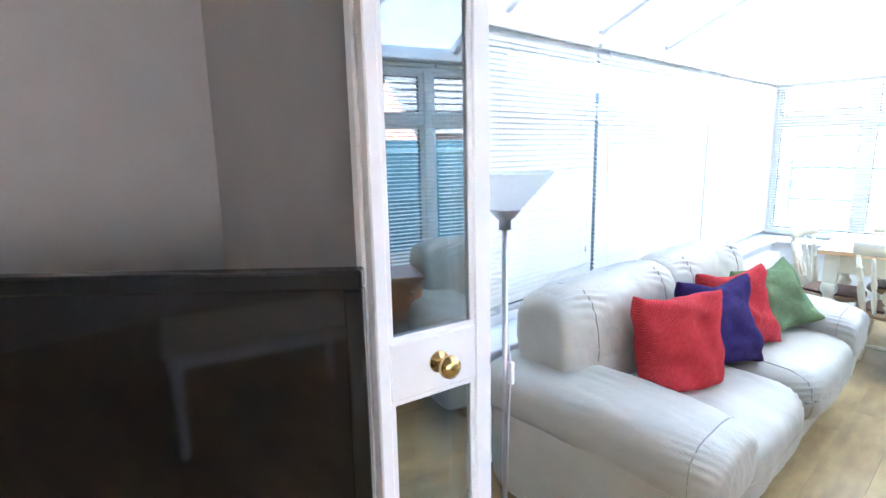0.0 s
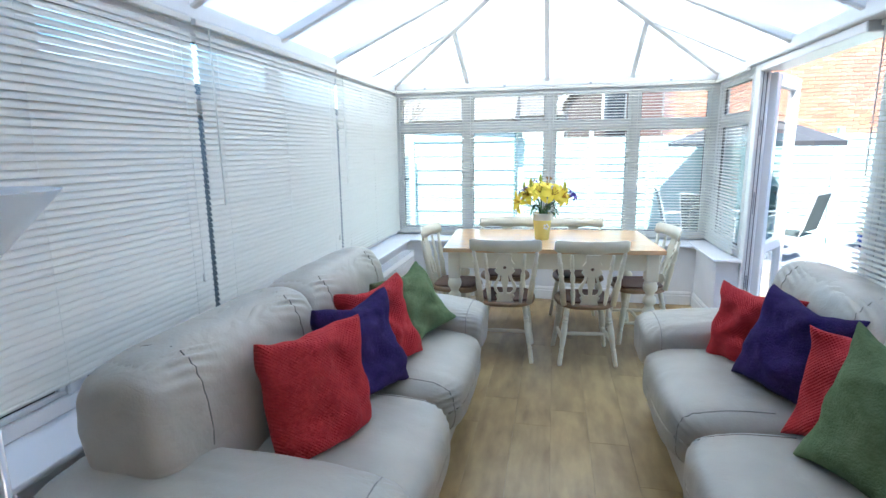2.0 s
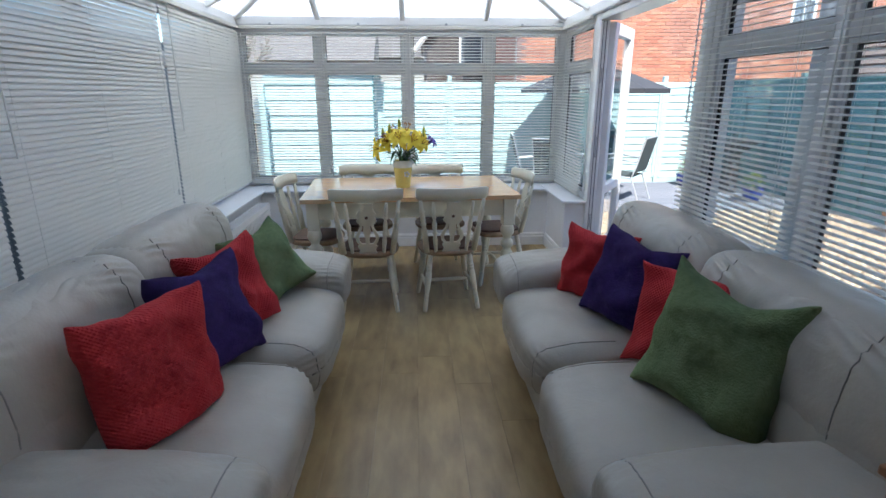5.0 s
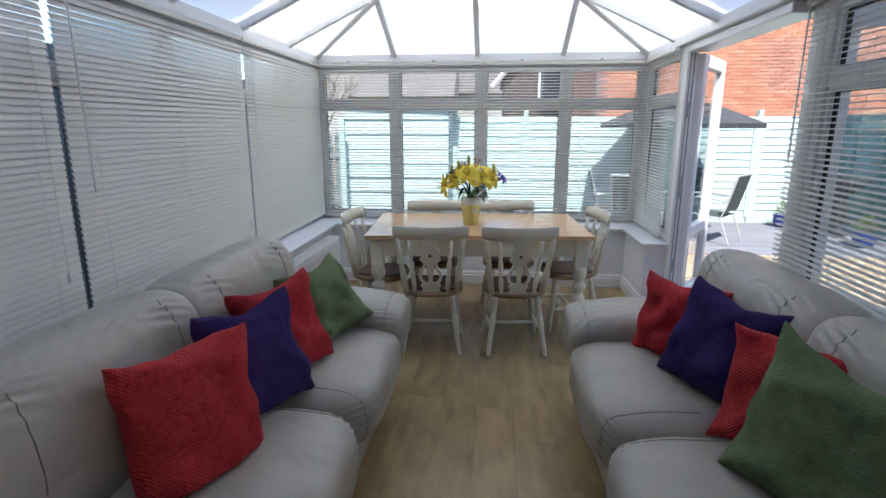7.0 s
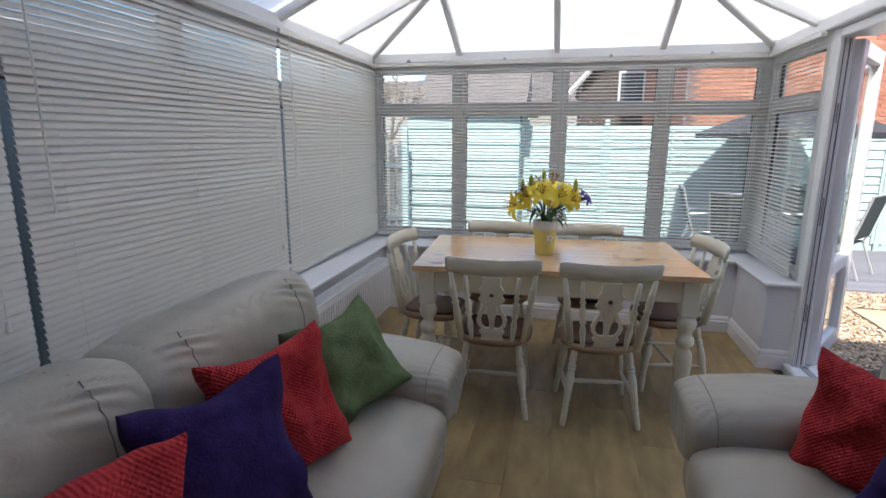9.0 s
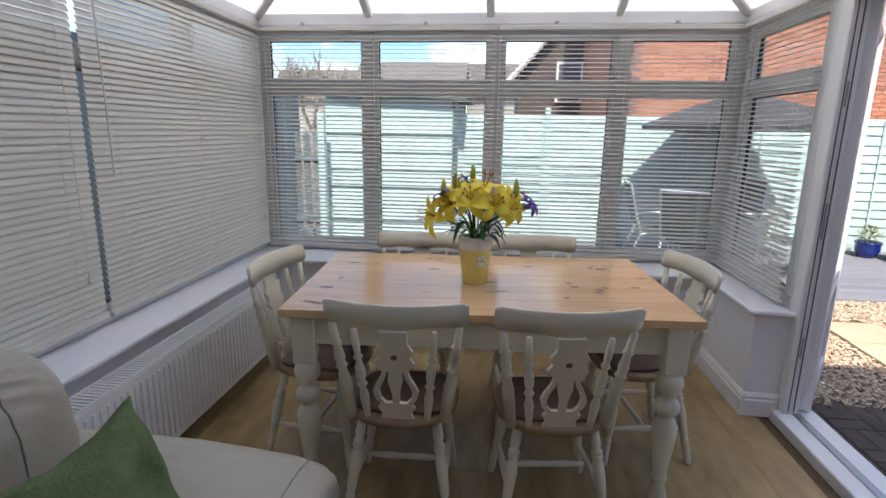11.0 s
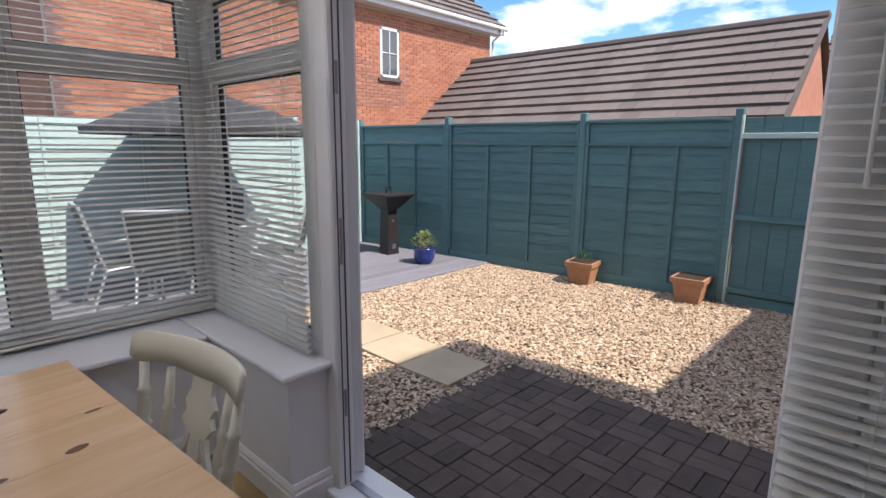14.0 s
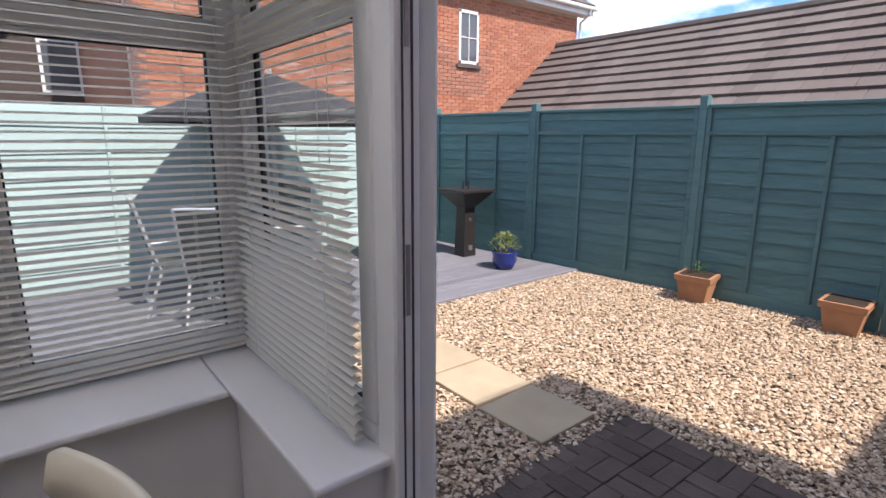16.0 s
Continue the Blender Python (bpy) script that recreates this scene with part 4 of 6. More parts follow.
for k in range(5):
    a = math.radians(208 + 0)
    dirv = Vector((math.cos(a), math.sin(a), 0))
    sidev = Vector((-dirv.y, dirv.x, 0))
    ctr = dirv * 0.0655 + Vector((0, 0, 0.105)) + sidev * 0.016 * math.cos(k * math.tau / 5) + Vector((0, 0, 0.016 * math.sin(k * math.tau / 5)))
    pt = puff((0.010, 0.018, 0.018), 2, 3)
    pt.transform(Matrix.Translation(ctr) @ Matrix.Rotation(a, 4, "Z"))
    part("painted_petal", pt, VASEW, vs)


def petal(length, wide, curl, droop):
    bm = bmesh.new()
    n, rows = 7, []
    for i in range(n + 1):
        t = i / n
        w = wide * math.sin(math.pi * min(t * 0.93 + 0.06, 1)) ** 0.8
        a = droop * t * t
        x, z = length * t * math.cos(a), length * t * (0.75 - curl * t) - 0.02 * t * t
        rows.append([bm.verts.new((x, w * k, z + 0.25 * w * abs(k))) for k in (-1, 0, 1)])
    for a, b in zip(rows, rows[1:]):
        for k in range(2):
            bm.faces.new((a[k], b[k], b[k + 1], a[k + 1]))
    return bm


rf = random.Random(9)


def bloom(pos, facing, kind, size):
    head = thing_part = new("lily_bloom" if kind == LILY else "iris_bloom")
    head.parent = fl
    head.matrix_basis = Matrix.Translation(pos) @ Vector(facing).to_track_quat("Z", "Y").to_matrix().to_4x4()
    bm = bmesh.new()
    for k in range(6):
        pb = petal(size * rf.uniform(0.92, 1.08), size * (0.25 if k % 2 else 0.19), rf.uniform(0.45, 0.75), rf.uniform(0.2, 0.6))
        pb.transform(Matrix.Rotation(k * math.tau / 6 + rf.uniform(-0.1, 0.1), 4, "Z"))
        me = bpy.data.meshes.new("tmp")
        pb.to_mesh(me)
        pb.free()
        bm.from_mesh(me)
        bpy.data.meshes.remove(me)
    part("petals", bm, kind, head, "", True)
    if kind == LILY:
        st = bmesh.new()
        for k in range(6):
            a = k * math.tau / 6 + 0.4
            rod((0, 0, 0), (0.022 * math.cos(a), 0.022 * math.sin(a), size * 0.62), 0.0012, 5, None, st)
            cube(st, (0.022 * math.cos(a) - 0.003, 0.022 * math.sin(a) - 0.002, size * 0.62), (0.022 * math.cos(a) + 0.003, 0.022 * math.sin(a) + 0.002, size * 0.62 + 0.012))
        part("stamen", st, mat("lily_stamen", (0.45, 0.20, 0.02), 0.8) if "lily_stamen" not in bpy.data.materials else bpy.data.materials["lily_stamen"], head)


def stem_to(p, r=0.0035):
    p = Vector(p)
    mid = Vector((p.x * 0.35, p.y * 0.35, 0.2 + (p.z - 0.2) * 0.45))
    part("stem", tube([(p.x * 0.08, p.y * 0.08, 0.15), (p.x * 0.15, p.y * 0.15, 0.22), mid, p], r, 6), STEM, fl, "", True)


# spread is across the view: y to the window side of the table's length
for (dx, dy, dz), f, s in (((-0.06, 0.02, 0.36), (-0.8, 0.1, 0.6), 0.085), ((-0.07, -0.07, 0.345), (-0.8, -0.3, 0.45), 0.085), ((-0.05, 0.10, 0.34), (-0.7, 0.5, 0.5), 0.08), ((-0.04, 0.165, 0.29), (-0.5, 0.9, 0.1), 0.09),
                           ((0.0, -0.03, 0.405), (-0.2, -0.2, 1), 0.08), ((0.05, -0.13, 0.36), (-0.2, -0.8, 0.6), 0.08), ((0.03, 0.07, 0.39), (-0.3, 0.2, 1), 0.075), ((-0.06, -0.14, 0.33), (-0.7, -0.6, 0.3), 0.075)):
    stem_to((dx, dy, dz))
    bloom((dx, dy, dz), f, LILY, s * 1.22)
for dx, dy, dz in ((-0.03, 0.09, 0.43), (0.03, 0.02, 0.46), (-0.05, -0.16, 0.41), (0.0, 0.14, 0.40)):
    stem_to((dx, dy, dz - 0.03))
    bd_ = lathe([(0.004, 0), (0.011, 0.015), (0.013, 0.035), (0.009, 0.06), (0.002, 0.078)], 8, Matrix.Translation((dx, dy, dz - 0.035)))
    part("bud", bd_, BUD, fl, "", True)
for (dx, dy, dz), f in (((0.02, -0.20, 0.37), (0, -0.5, 1)), ((0.05, 0.05, 0.44), (0, 0.2, 1)), ((-0.04, 0.145, 0.38), (0, 0.6, 1)), ((-0.02, -0.225, 0.335), (-0.5, -0.6, 0.6))):
    stem_to((dx, dy, dz))
    bloom((dx, dy, dz), f, IRIS, 0.05)
for k in range(34):
    a = rf.uniform(0, math.tau)
    lf = petal(rf.uniform(0.08, 0.15), rf.uniform(0.008, 0.015), rf.uniform(0.4, 1.3), 0.5)
    lf.transform(Matrix.Translation((0.04 * math.cos(a), 0.045 * math.sin(a), rf.uniform(0.2, 0.31))) @ Matrix.Rotation(a, 4, "Z"))
    part("leaf", lf, LEAF, fl, "", True)


# ---- floor lamp ----
FROST = opal_mat("frosted_glass", (0.9, 0.92, 0.92), 0.5)
fl_lamp = thing("floor_lamp", pose(2.63, 1.578, 0), "slim steel floor lamp with a frosted glass bowl", "lamp")
part("base", lathe([(0.125, 0), (0.125, 0.012), (0.10, 0.022), (0.02, 0.03), (0.012, 0.04)], 28), CHROME, fl_lamp, "", True)
part("pole", rod((0, 0, 0.03), (0, 0, 1.25), 0.0095, 14), CHROME, fl_lamp, "", True)
part("cup", lathe([(0.019, 1.238), (0.019, 1.268), (0.026, 1.272), (0.05, 1.298), (0.052, 1.302), (0.01, 1.303)], 24), CHROME, fl_lamp, "", True)
part("shade", lathe([(0.046, 1.30), (0.062, 1.315), (0.148, 1.412), (0.150, 1.414), (0.146, 1.414), (0.06, 1.322), (0.02, 1.306)], 32), FROST, fl_lamp, "frosted white glass bowl", True)
WIRE = mat("white_cable", (0.8, 0.8, 0.8), 0.5)
sw = part("cable", tube([(0.012, -0.004, 0.86), (0.014, -0.012, 0.8), (0.014, -0.012, 0.72), (0.03, 0.01, 0.55), (0.045, 0.03, 0.3), (0.03, 0.05, 0.12), (0.08, 0.13, 0.028), (0.16, 0.2, 0.006), (0.26, 0.1, 0.006), (0.3, 0.22, 0.006), (0.2, 0.36, 0.006)], 0.0028, 6), WIRE, fl_lamp, "white cable with an inline switch", True)
part("switch", box((0.006, -0.023, 0.72), (0.024, -0.003, 0.80), 0.005, 2), WIRE, sw)

# ---- radiator ----
rad = thing("radiator", pose(5.20, 1.935, 0.115), "white ribbed panel radiator under the window board", "radiator")
RL, RH = 1.62, 0.385
part("panel", box((0, 0, 0), (RL, 0.016, RH), 0.004), UPVC, rad)
part("panel", box((0, 0.085, 0), (RL, 0.10, RH), 0.004), UPVC, rad)
for k in range(46):
    x = 0.03 + k * (RL - 0.06) / 45
    part("rib", box((x - 0.008, -0.007, 0.03), (x + 0.008, 0.002, RH - 0.03), 0.006, 2), UPVC, rad) if k == 0 else None
    if k == 0:
        rib0 = rad.children[-1]
    else:
        share("rib", rib0, Matrix.Translation((x - 0.03, 0, 0)), rad)
gr = bmesh.new()
cube(gr, (0, 0.0, RH + 0.0005), (RL, 0.006, RH + 0.012)), cube(gr, (0, 0.094, RH + 0.0005), (RL, 0.10, RH + 0.012))
for k in range(80):
    x = 0.01 + k * (RL - 0.02) / 79
    cube(gr, (x - 0.0035, 0.006, RH + 0.004), (x + 0.0035, 0.094, RH + 0.010))
part("top_grille", gr, UPVC, rad, "slotted top grille")
for x in (-0.012, RL):
    part("end_cap", box((x, 0, 0.01), (x + 0.012, 0.10, RH + 0.011), 0.003), UPVC, rad)
for x in (0.15, RL - 0.15):
    part("bracket", box((x, 0.10, 0.03), (x + 0.03, 0.155, RH - 0.03)), STEEL, rad)

# ---- television in the corner ----
tvm = pose(1.936, 1.337, 0, 0, 0, 47.9 + 90)
stand = thing("television_stand", tvm @ pose(0.55, -0.14, 0), "dark low television stand in the corner", "stand")
part("body", box((-0.5, -0.17, 0.03), (0.5, 0.17, 0.53), 0.006), BROWNWOOD, stand)
part("top", box((-0.52, -0.18, 0.531), (0.52, 0.18, 0.555), 0.004), BROWNWOOD, stand)
for sx in (-1, 1):
    part("cabinet_door", box((sx * 0.25 - 0.235, 0.171, 0.06), (sx * 0.25 + 0.235, 0.186, 0.50), 0.003), BROWNWOOD, stand)
    part("foot", box((sx * 0.45 - 0.03, -0.15, 0), (sx * 0.45 + 0.03, 0.15, 0.03)), BLACK, stand)
tv = thing("television", tvm @ pose(0.55, 0, 0.556), "black flat-screen television, switched off, gloss frame", "television")
bez = bmesh.new()
for a, b in (((-0.55, 0.06), (0.55, 0.105)), ((-0.55, 0.665), (0.55, 0.705)), ((-0.55, 0.104), (-0.513, 0.666)), ((0.513, 0.104), (0.55, 0.666))):
    cube(bez, (a[0], -0.045, a[1]), (b[0], 0.0, b[1]), 0.006, 2)
part("bezel", bez, BLACK, tv)
part("screen", box((-0.516, -0.03, 0.10), (0.516, -0.006, 0.67)), SCREEN, tv, "dark reflecting screen")
part("back_shell", box((-0.5, -0.075, 0.10), (0.5, -0.031, 0.64), 0.01), BLACK, tv)
part("neck", box((-0.08, -0.06, 0.012), (0.08, -0.03, 0.10)), BLACK, tv)
part("foot_plate", box((-0.25, -0.14, 0.0), (0.25, 0.06, 0.012), 0.004), BLACK, tv)

# white table in the living room, seen in the dark screen
ct = thing("coffee_table", pose(0.05, 0.55, 0, 0, 0, 20), "white painted side table with turned legs", "table")
part("tabletop", box((-0.32, -0.5, 0.545), (0.32, 0.5, 0.575), 0.006, 2), CREAM, ct)
for sx in (-1, 1):
    part("apron", box((sx * 0.27 - 0.01, -0.42, 0.47), (sx * 0.27 + 0.01, 0.42, 0.544)), UPVC, ct)
    part("apron", box((-0.25, sx * 0.45 - 0.01, 0.47), (0.25, sx * 0.45 + 0.01, 0.544)), UPVC, ct)
    for sy in (-1, 1):
        part("leg", lathe([(0.022, 0), (0.026, 0.1), (0.03, 0.2), (0.024, 0.3), (0.032, 0.36), (0.026, 0.4), (0.034, 0.46), (0.034, 0.544)], 14, Matrix.Translation((sx * 0.27, sy * 0.45, 0))), UPVC, ct, "", True)

# brown cabinet at the end of the sofa
cb = thing("side_cabinet", pose(2.90, -0.34, 0, 0, 0, 12), "small brown wooden cabinet with a round knob", "cabinet")
part("body", box((-0.42, -0.34, 0.04), (0.0, -0.018, 0.725), 0.004), BROWNWOOD, cb)
part("top", box((-0.43, -0.35, 0.726), (0.01, 0.008, 0.75), 0.005, 2), BROWNWOOD, cb)
part("plinth", box((-0.41, -0.33, 0.0), (-0.01, -0.03, 0.04)), BROWNWOOD, cb)
dr = part("door", box((-0.41, -0.017, 0.06), (-0.01, -0.001, 0.715), 0.004), BROWNWOOD, cb)
part("knob", lathe([(0.006, 0), (0.006, 0.012), (0.014, 0.02), (0.011, 0.028)], 12, between((-0.07, 0.0, 0.66), (-0.07, 0.1, 0.66))), KNOT, dr, "", True)


# ---- garden ----
def island(m, cols, rough=0.9):
    """Gives a joined heap its piece-by-piece colours."""
    n, l = m.node_tree.nodes, m.node_tree.links
    ge, ra = n.new("ShaderNodeNewGeometry"), n.new("ShaderNodeValToRGB")
    ra.color_ramp.interpolation = "LINEAR"
    e = ra.color_ramp.elements
    e[0].color, e[1].color = (*cols[0], 1), (*cols[-1], 1)
    for k, c in enumerate(cols[1:-1]):
        e.new((k + 1) / (len(cols) - 1)).color = (*c, 1)
    l.new(ge.outputs["Random Per Island"], ra.inputs[0])
    l.new(ra.outputs[0], n["Principled BSDF"].inputs["Base Color"])
    return m


GSTONE = island(mat("gravel_stone", (0.5, 0.4, 0.3), 0.85, bump=0.2), ((0.18, 0.12, 0.075), (0.49, 0.37, 0.25), (0.60, 0.485, 0.355), (0.38, 0.26, 0.16), (0.72, 0.62, 0.50)))
BRICKS = island(mat("facade_brick", (0.5, 0.2, 0.1), 0.85, bump=0.2, bscale=60), ((0.40, 0.155, 0.09), (0.45, 0.19, 0.115), (0.33, 0.12, 0.075), (0.49, 0.225, 0.14), (0.42, 0.165, 0.095)))
TILES = island(mat("roof_tile_mix", (0.1, 0.1, 0.1), 0.8, bump=0.3, bscale=20), ((0.125, 0.108, 0.10), (0.165, 0.142, 0.13), (0.11, 0.095, 0.09), (0.15, 0.125, 0.115)))


def heap(name, verts, faces, material, label, category, parent=None, kind="stuff", smooth=False):
    me = bpy.data.meshes.new(name)
    me.from_pydata(verts, [], faces)
    me.materials.append(material)
    ob = new(name, me)
    if parent is not None:
        ob.parent = parent
        ob["kind"] = kind
        return ob
    return tagged(ob, label, category, "", kind)


def boxes_mesh(cells):
    """One mesh out of many upright boxes (x0, y0, z0, x1, y1, z1)."""
    v, f = [], []
    for a in cells:
        o = len(v)
        x0, y0, z0, x1, y1, z1 = a
        v += [(x0, y0, z0), (x1, y0, z0), (x1, y1, z0), (x0, y1, z0), (x0, y0, z1), (x1, y0, z1), (x1, y1, z1), (x0, y1, z1)]
        f += [tuple(o + i for i in q) for q in ((0, 3, 2, 1), (4, 5, 6, 7), (0, 1, 5, 4), (1, 2, 6, 5), (2, 3, 7, 6), (3, 0, 4, 7))]
    return v, [tuple(q) for q in f]


# gravel
rg = np.random.default_rng(4)
N = 95000
gx, gy = rg.uniform(4.2, 9.02, N), rg.uniform(-5.32, -0.98, N)
keep = ~((gx < 6.86) & (gy > -2.62)) & ~((gx > 6.95) & (gx < 8.42) & (gy > -2.49) & (gy < -2.03))
gx, gy = gx[keep], gy[keep]
n = len(gx)
octv = np.array([(1, 0, 0), (0, 1, 0), (-1, 0, 0), (0, -1, 0), (0, 0, 1), (0, 0, -1), (0.62, 0.62, 0.35), (-0.62, -0.6, 0.4)])
octf = [(0, 6, 4), (6, 1, 4), (1, 2, 4), (2, 7, 4), (7, 3, 4), (3, 0, 4), (0, 1, 6), (2, 3, 7)]
sz = rg.uniform(0.007, 0.0145, (n, 1, 1)) * np.array([1.25, 0.95, 0.62])[None, None, :] * rg.uniform(0.75, 1.3, (n, 1, 3))
ang = rg.uniform(0, math.tau, n)
til = rg.uniform(-0.6, 0.6, n)
pv = octv[None] * sz
ct_, st_ = np.cos(til)[:, None], np.sin(til)[:, None]
py, pz = pv[:, :, 1] * ct_ - pv[:, :, 2] * st_, pv[:, :, 1] * st_ + pv[:, :, 2] * ct_
ca, sa = np.cos(ang)[:, None], np.sin(ang)[:, None]
px, py = pv[:, :, 0] * ca - py * sa, pv[:, :, 0] * sa + py * ca
gz = GROUND + rg.uniform(-0.012, 0.008, n)
allv = np.stack([px + gx[:, None], py + gy[:, None], pz + gz[:, None]], -1).reshape(-1, 3)
allf = (np.array(octf)[None] + (np.arange(n) * 8)[:, None, None]).reshape(-1, 3)
heap("gravel", allv.tolist(), allf.tolist(), GSTONE, "loose buff and cream gravel", "gravel")
structure("gravel_bed", box((3.0, -5.6, GROUND - 0.045), (9.0, -0.98, GROUND - 0.012)), GRAVELBED, "bed of small buff gravel", "gravel")

# block paving in basketweave, laid in pairs
pave = structure("pavement", box((2.5, -2.64, GROUND - 0.04), (6.90, -1.02, GROUND - 0.009)), mat("paving_sand", (0.05, 0.042, 0.038), 0.95, scale=30), "dark brown block paving outside the garden door", "paving")
src = part("paver", box((-0.0985, -0.0485, -0.03), (0.0985, 0.0485, 0.0), 0.004), PAVER, pave)
rp_ = random.Random(3)
cellsP, shown = [], 0
nx, ny = 21, 8
first_used = False
for i in range(nx):
    for j in range(ny):
        cx, cy = 6.80 - 0.1 - i * 0.2, -1.13 - j * 0.2
        if cx < 2.7:
            continue
        for k in (-1, 1):
            alongx = (i + j) % 2 == 0
            q = pose(cx + (0 if alongx else k * 0.05), cy + (k * 0.05 if alongx else 0), GROUND + rp_.uniform(0.0, 0.004), rp_.uniform(-0.7, 0.7), rp_.uniform(-0.7, 0.7), (0 if alongx else 90) + rp_.uniform(-0.6, 0.6))
            if cx > 3.9:
                if not first_used:
                    src.matrix_basis = q
                    first_used = True
                else:
                    share("paver", src, q, pave)
for k in range(16):
    share("paver", src, pose(6.85, -1.07 - k * 0.1, GROUND + rp_.uniform(0, 0.003), 0, 0, rp_.uniform(-1, 1)), pave)

# stepping slabs
for k in range(3):
    sl = part("stepping_slab", box((-0.222, -0.222, -0.04), (0.222, 0.222, 0.0), 0.006, 2), SLABM)
    sl.matrix_basis = pose(7.19 + k * 0.465, -2.262 - 0.01 * k, GROUND + 0.012, 0, 0, (1.5, -1, 0.6)[k])
    tagged(sl, "square buff sandstone stepping slab in the gravel", "paving slab", "stepping slabs")

# decking
FX = 11.3
deck = structure("decking", box((9.02, -5.1, GROUND - 0.05), (FX, 3.6, GROUND - 0.004)), mat("deck_joist", (0.05, 0.05, 0.055), 0.9), "grey-blue painted timber deck", "decking")
db = box((-0.0575, -4.35, 0), (0.0575, 4.35, 0.028), 0.004)
for q in (-0.04, -0.02, 0.0, 0.02, 0.04):
    cube(db, (q - 0.003, -4.34, 0.0275), (q + 0.003, 4.34, 0.0295))
first_board = part("deck_board", db, DECK, deck)
for k in range(19):
    q = pose(9.075 + k * 0.1205, -0.75, GROUND + 0.0 - 0.002)
    if k == 0:
        first_board.matrix_basis = q
    else:
        share("deck_board", first_board, q, deck)
part("deck_edge", box((8.995, -5.1, GROUND - 0.05), (9.016, 3.6, GROUND + 0.028), 0.003), DECK, deck)


# ---- fences ----
def lap_bay(parent, length, z0, z1, paint, board=0.115, battens=2, cap=True, seed=0):
    """One bay of waney lapped boards in the local x-z plane; they face -y."""
    rr = random.Random(seed)
    zz = z0
    k = 0
    while zz < z1 - 0.02:
        hgt = min(board + 0.02, z1 - zz)
        bm = bmesh.new()
        n = 12
        top, low = [], []
        ph = rr.uniform(0, 6)
        for i in range(n + 1):
            x = length * i / n
            wob = 0.006 * math.sin(ph + x * 3.1) + rr.uniform(-0.002, 0.002)
            low.append((bm.verts.new((x, -0.022, zz + wob)), bm.verts.new((x, -0.006, zz + wob))))
            top.append((bm.verts.new((x, -0.006, zz + hgt)), bm.verts.new((x, 0.002, zz + hgt))))
        for i in range(n):
            bm.faces.new((low[i][0], low[i + 1][0], top[i + 1][0], top[i][0]))
            bm.faces.new((low[i][1], top[i][1], top[i + 1][1], low[i + 1][1]))
            bm.faces.new((low[i][0], low[i][1], low[i + 1][1], low[i + 1][0]))
            bm.faces.new((top[i][0], top[i + 1][0], top[i + 1][1], top[i][1]))
        part("fence_board", bm, paint, parent)
        zz += board
        k += 1
    for i in range(battens):
        x = length * (i + 1) / (battens + 1)
        part("batten", box((x - 0.016, -0.038, z0), (x + 0.016, -0.023, z1), 0.003), paint, parent)
    for x in (0.014, length - 0.014):
        part("batten", box((x - 0.02, -0.038, z0), (x + 0.02, -0.02, z1), 0.003), paint, parent)


def fence_run(a, b, stations, z1, paint, label, post_paint, seed, post_up=0.08, deep=0.25, battens=2):
    a, b = Vector((*a, 0)), Vector((*b, 0))
    turn = math.degrees(math.atan2(b.y - a.y, b.x - a.x))
    fe = tagged(new("fence"), label, "fence", "garden fences")
    fe.matrix_basis = pose(a.x, a.y, 0, 0, 0, turn)
    for s in stations:
        part("fence_post", box((s - 0.035, -0.045, GROUND - 0.1), (s + 0.035, 0.045, z1 + post_up), 0.006), post_paint, fe)
    for k, (s, e) in enumerate(zip(stations, stations[1:])):
        bay = new("fence_panel")
        bay.parent = fe
        bay.matrix_basis = pose(s + 0.042, 0, 0)
        L = e - s - 0.084
        lap_bay(bay, L, GROUND + 0.12, z1 - deep, paint, 0.118, battens, True, seed + k)
        part("gravel_board", box((0, -0.02, GROUND - 0.06), (L, 0.02, GROUND + 0.118), 0.004), post_paint, bay)
        if deep:
            lap_bay(bay, L, z1 - deep + 0.012, z1 - 0.012, paint, 0.12, 0, True, seed + 50 + k)
            part("cap_rail", box((0, -0.045, z1 - 0.03), (L, 0.03, z1), 0.004), paint, bay)
            part("mid_rail", box((0, -0.042, z1 - deep - 0.02), (L, 0.0, z1 - deep + 0.014), 0.004), paint, bay)
    return fe


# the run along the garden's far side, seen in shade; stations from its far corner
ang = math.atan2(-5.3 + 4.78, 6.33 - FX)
fence_run((6.33, -5.30), (FX, -4.78), (0.0, 1.505, 3.36, 4.99), 1.665, TEAL_SHADE, "teal painted lapped-board fence with vertical battens, shade put into its tone", TEAL_SHADE, 10)
# the sunlit run behind the deck, same paint with sun put into its tone
fence_run((FX + 0.02, 1.2), (FX + 0.02, -4.80), (0.0, 1.18, 3.03, 4.88, 5.94), 1.64, MINT_SUN, "lapped-board fence with full sun put into its pale mint tone", MINT_SUN, 30, 0.1, 0.0, 1)
for ob in [o for o in scene.objects if o.name.startswith("fence") and o.parent is None]:
    ob.matrix_basis = ob.matrix_basis @ Matrix.Diagonal((1, -1, 1, 1)) if ob.matrix_basis.translation.x < 9 else ob.matrix_basis

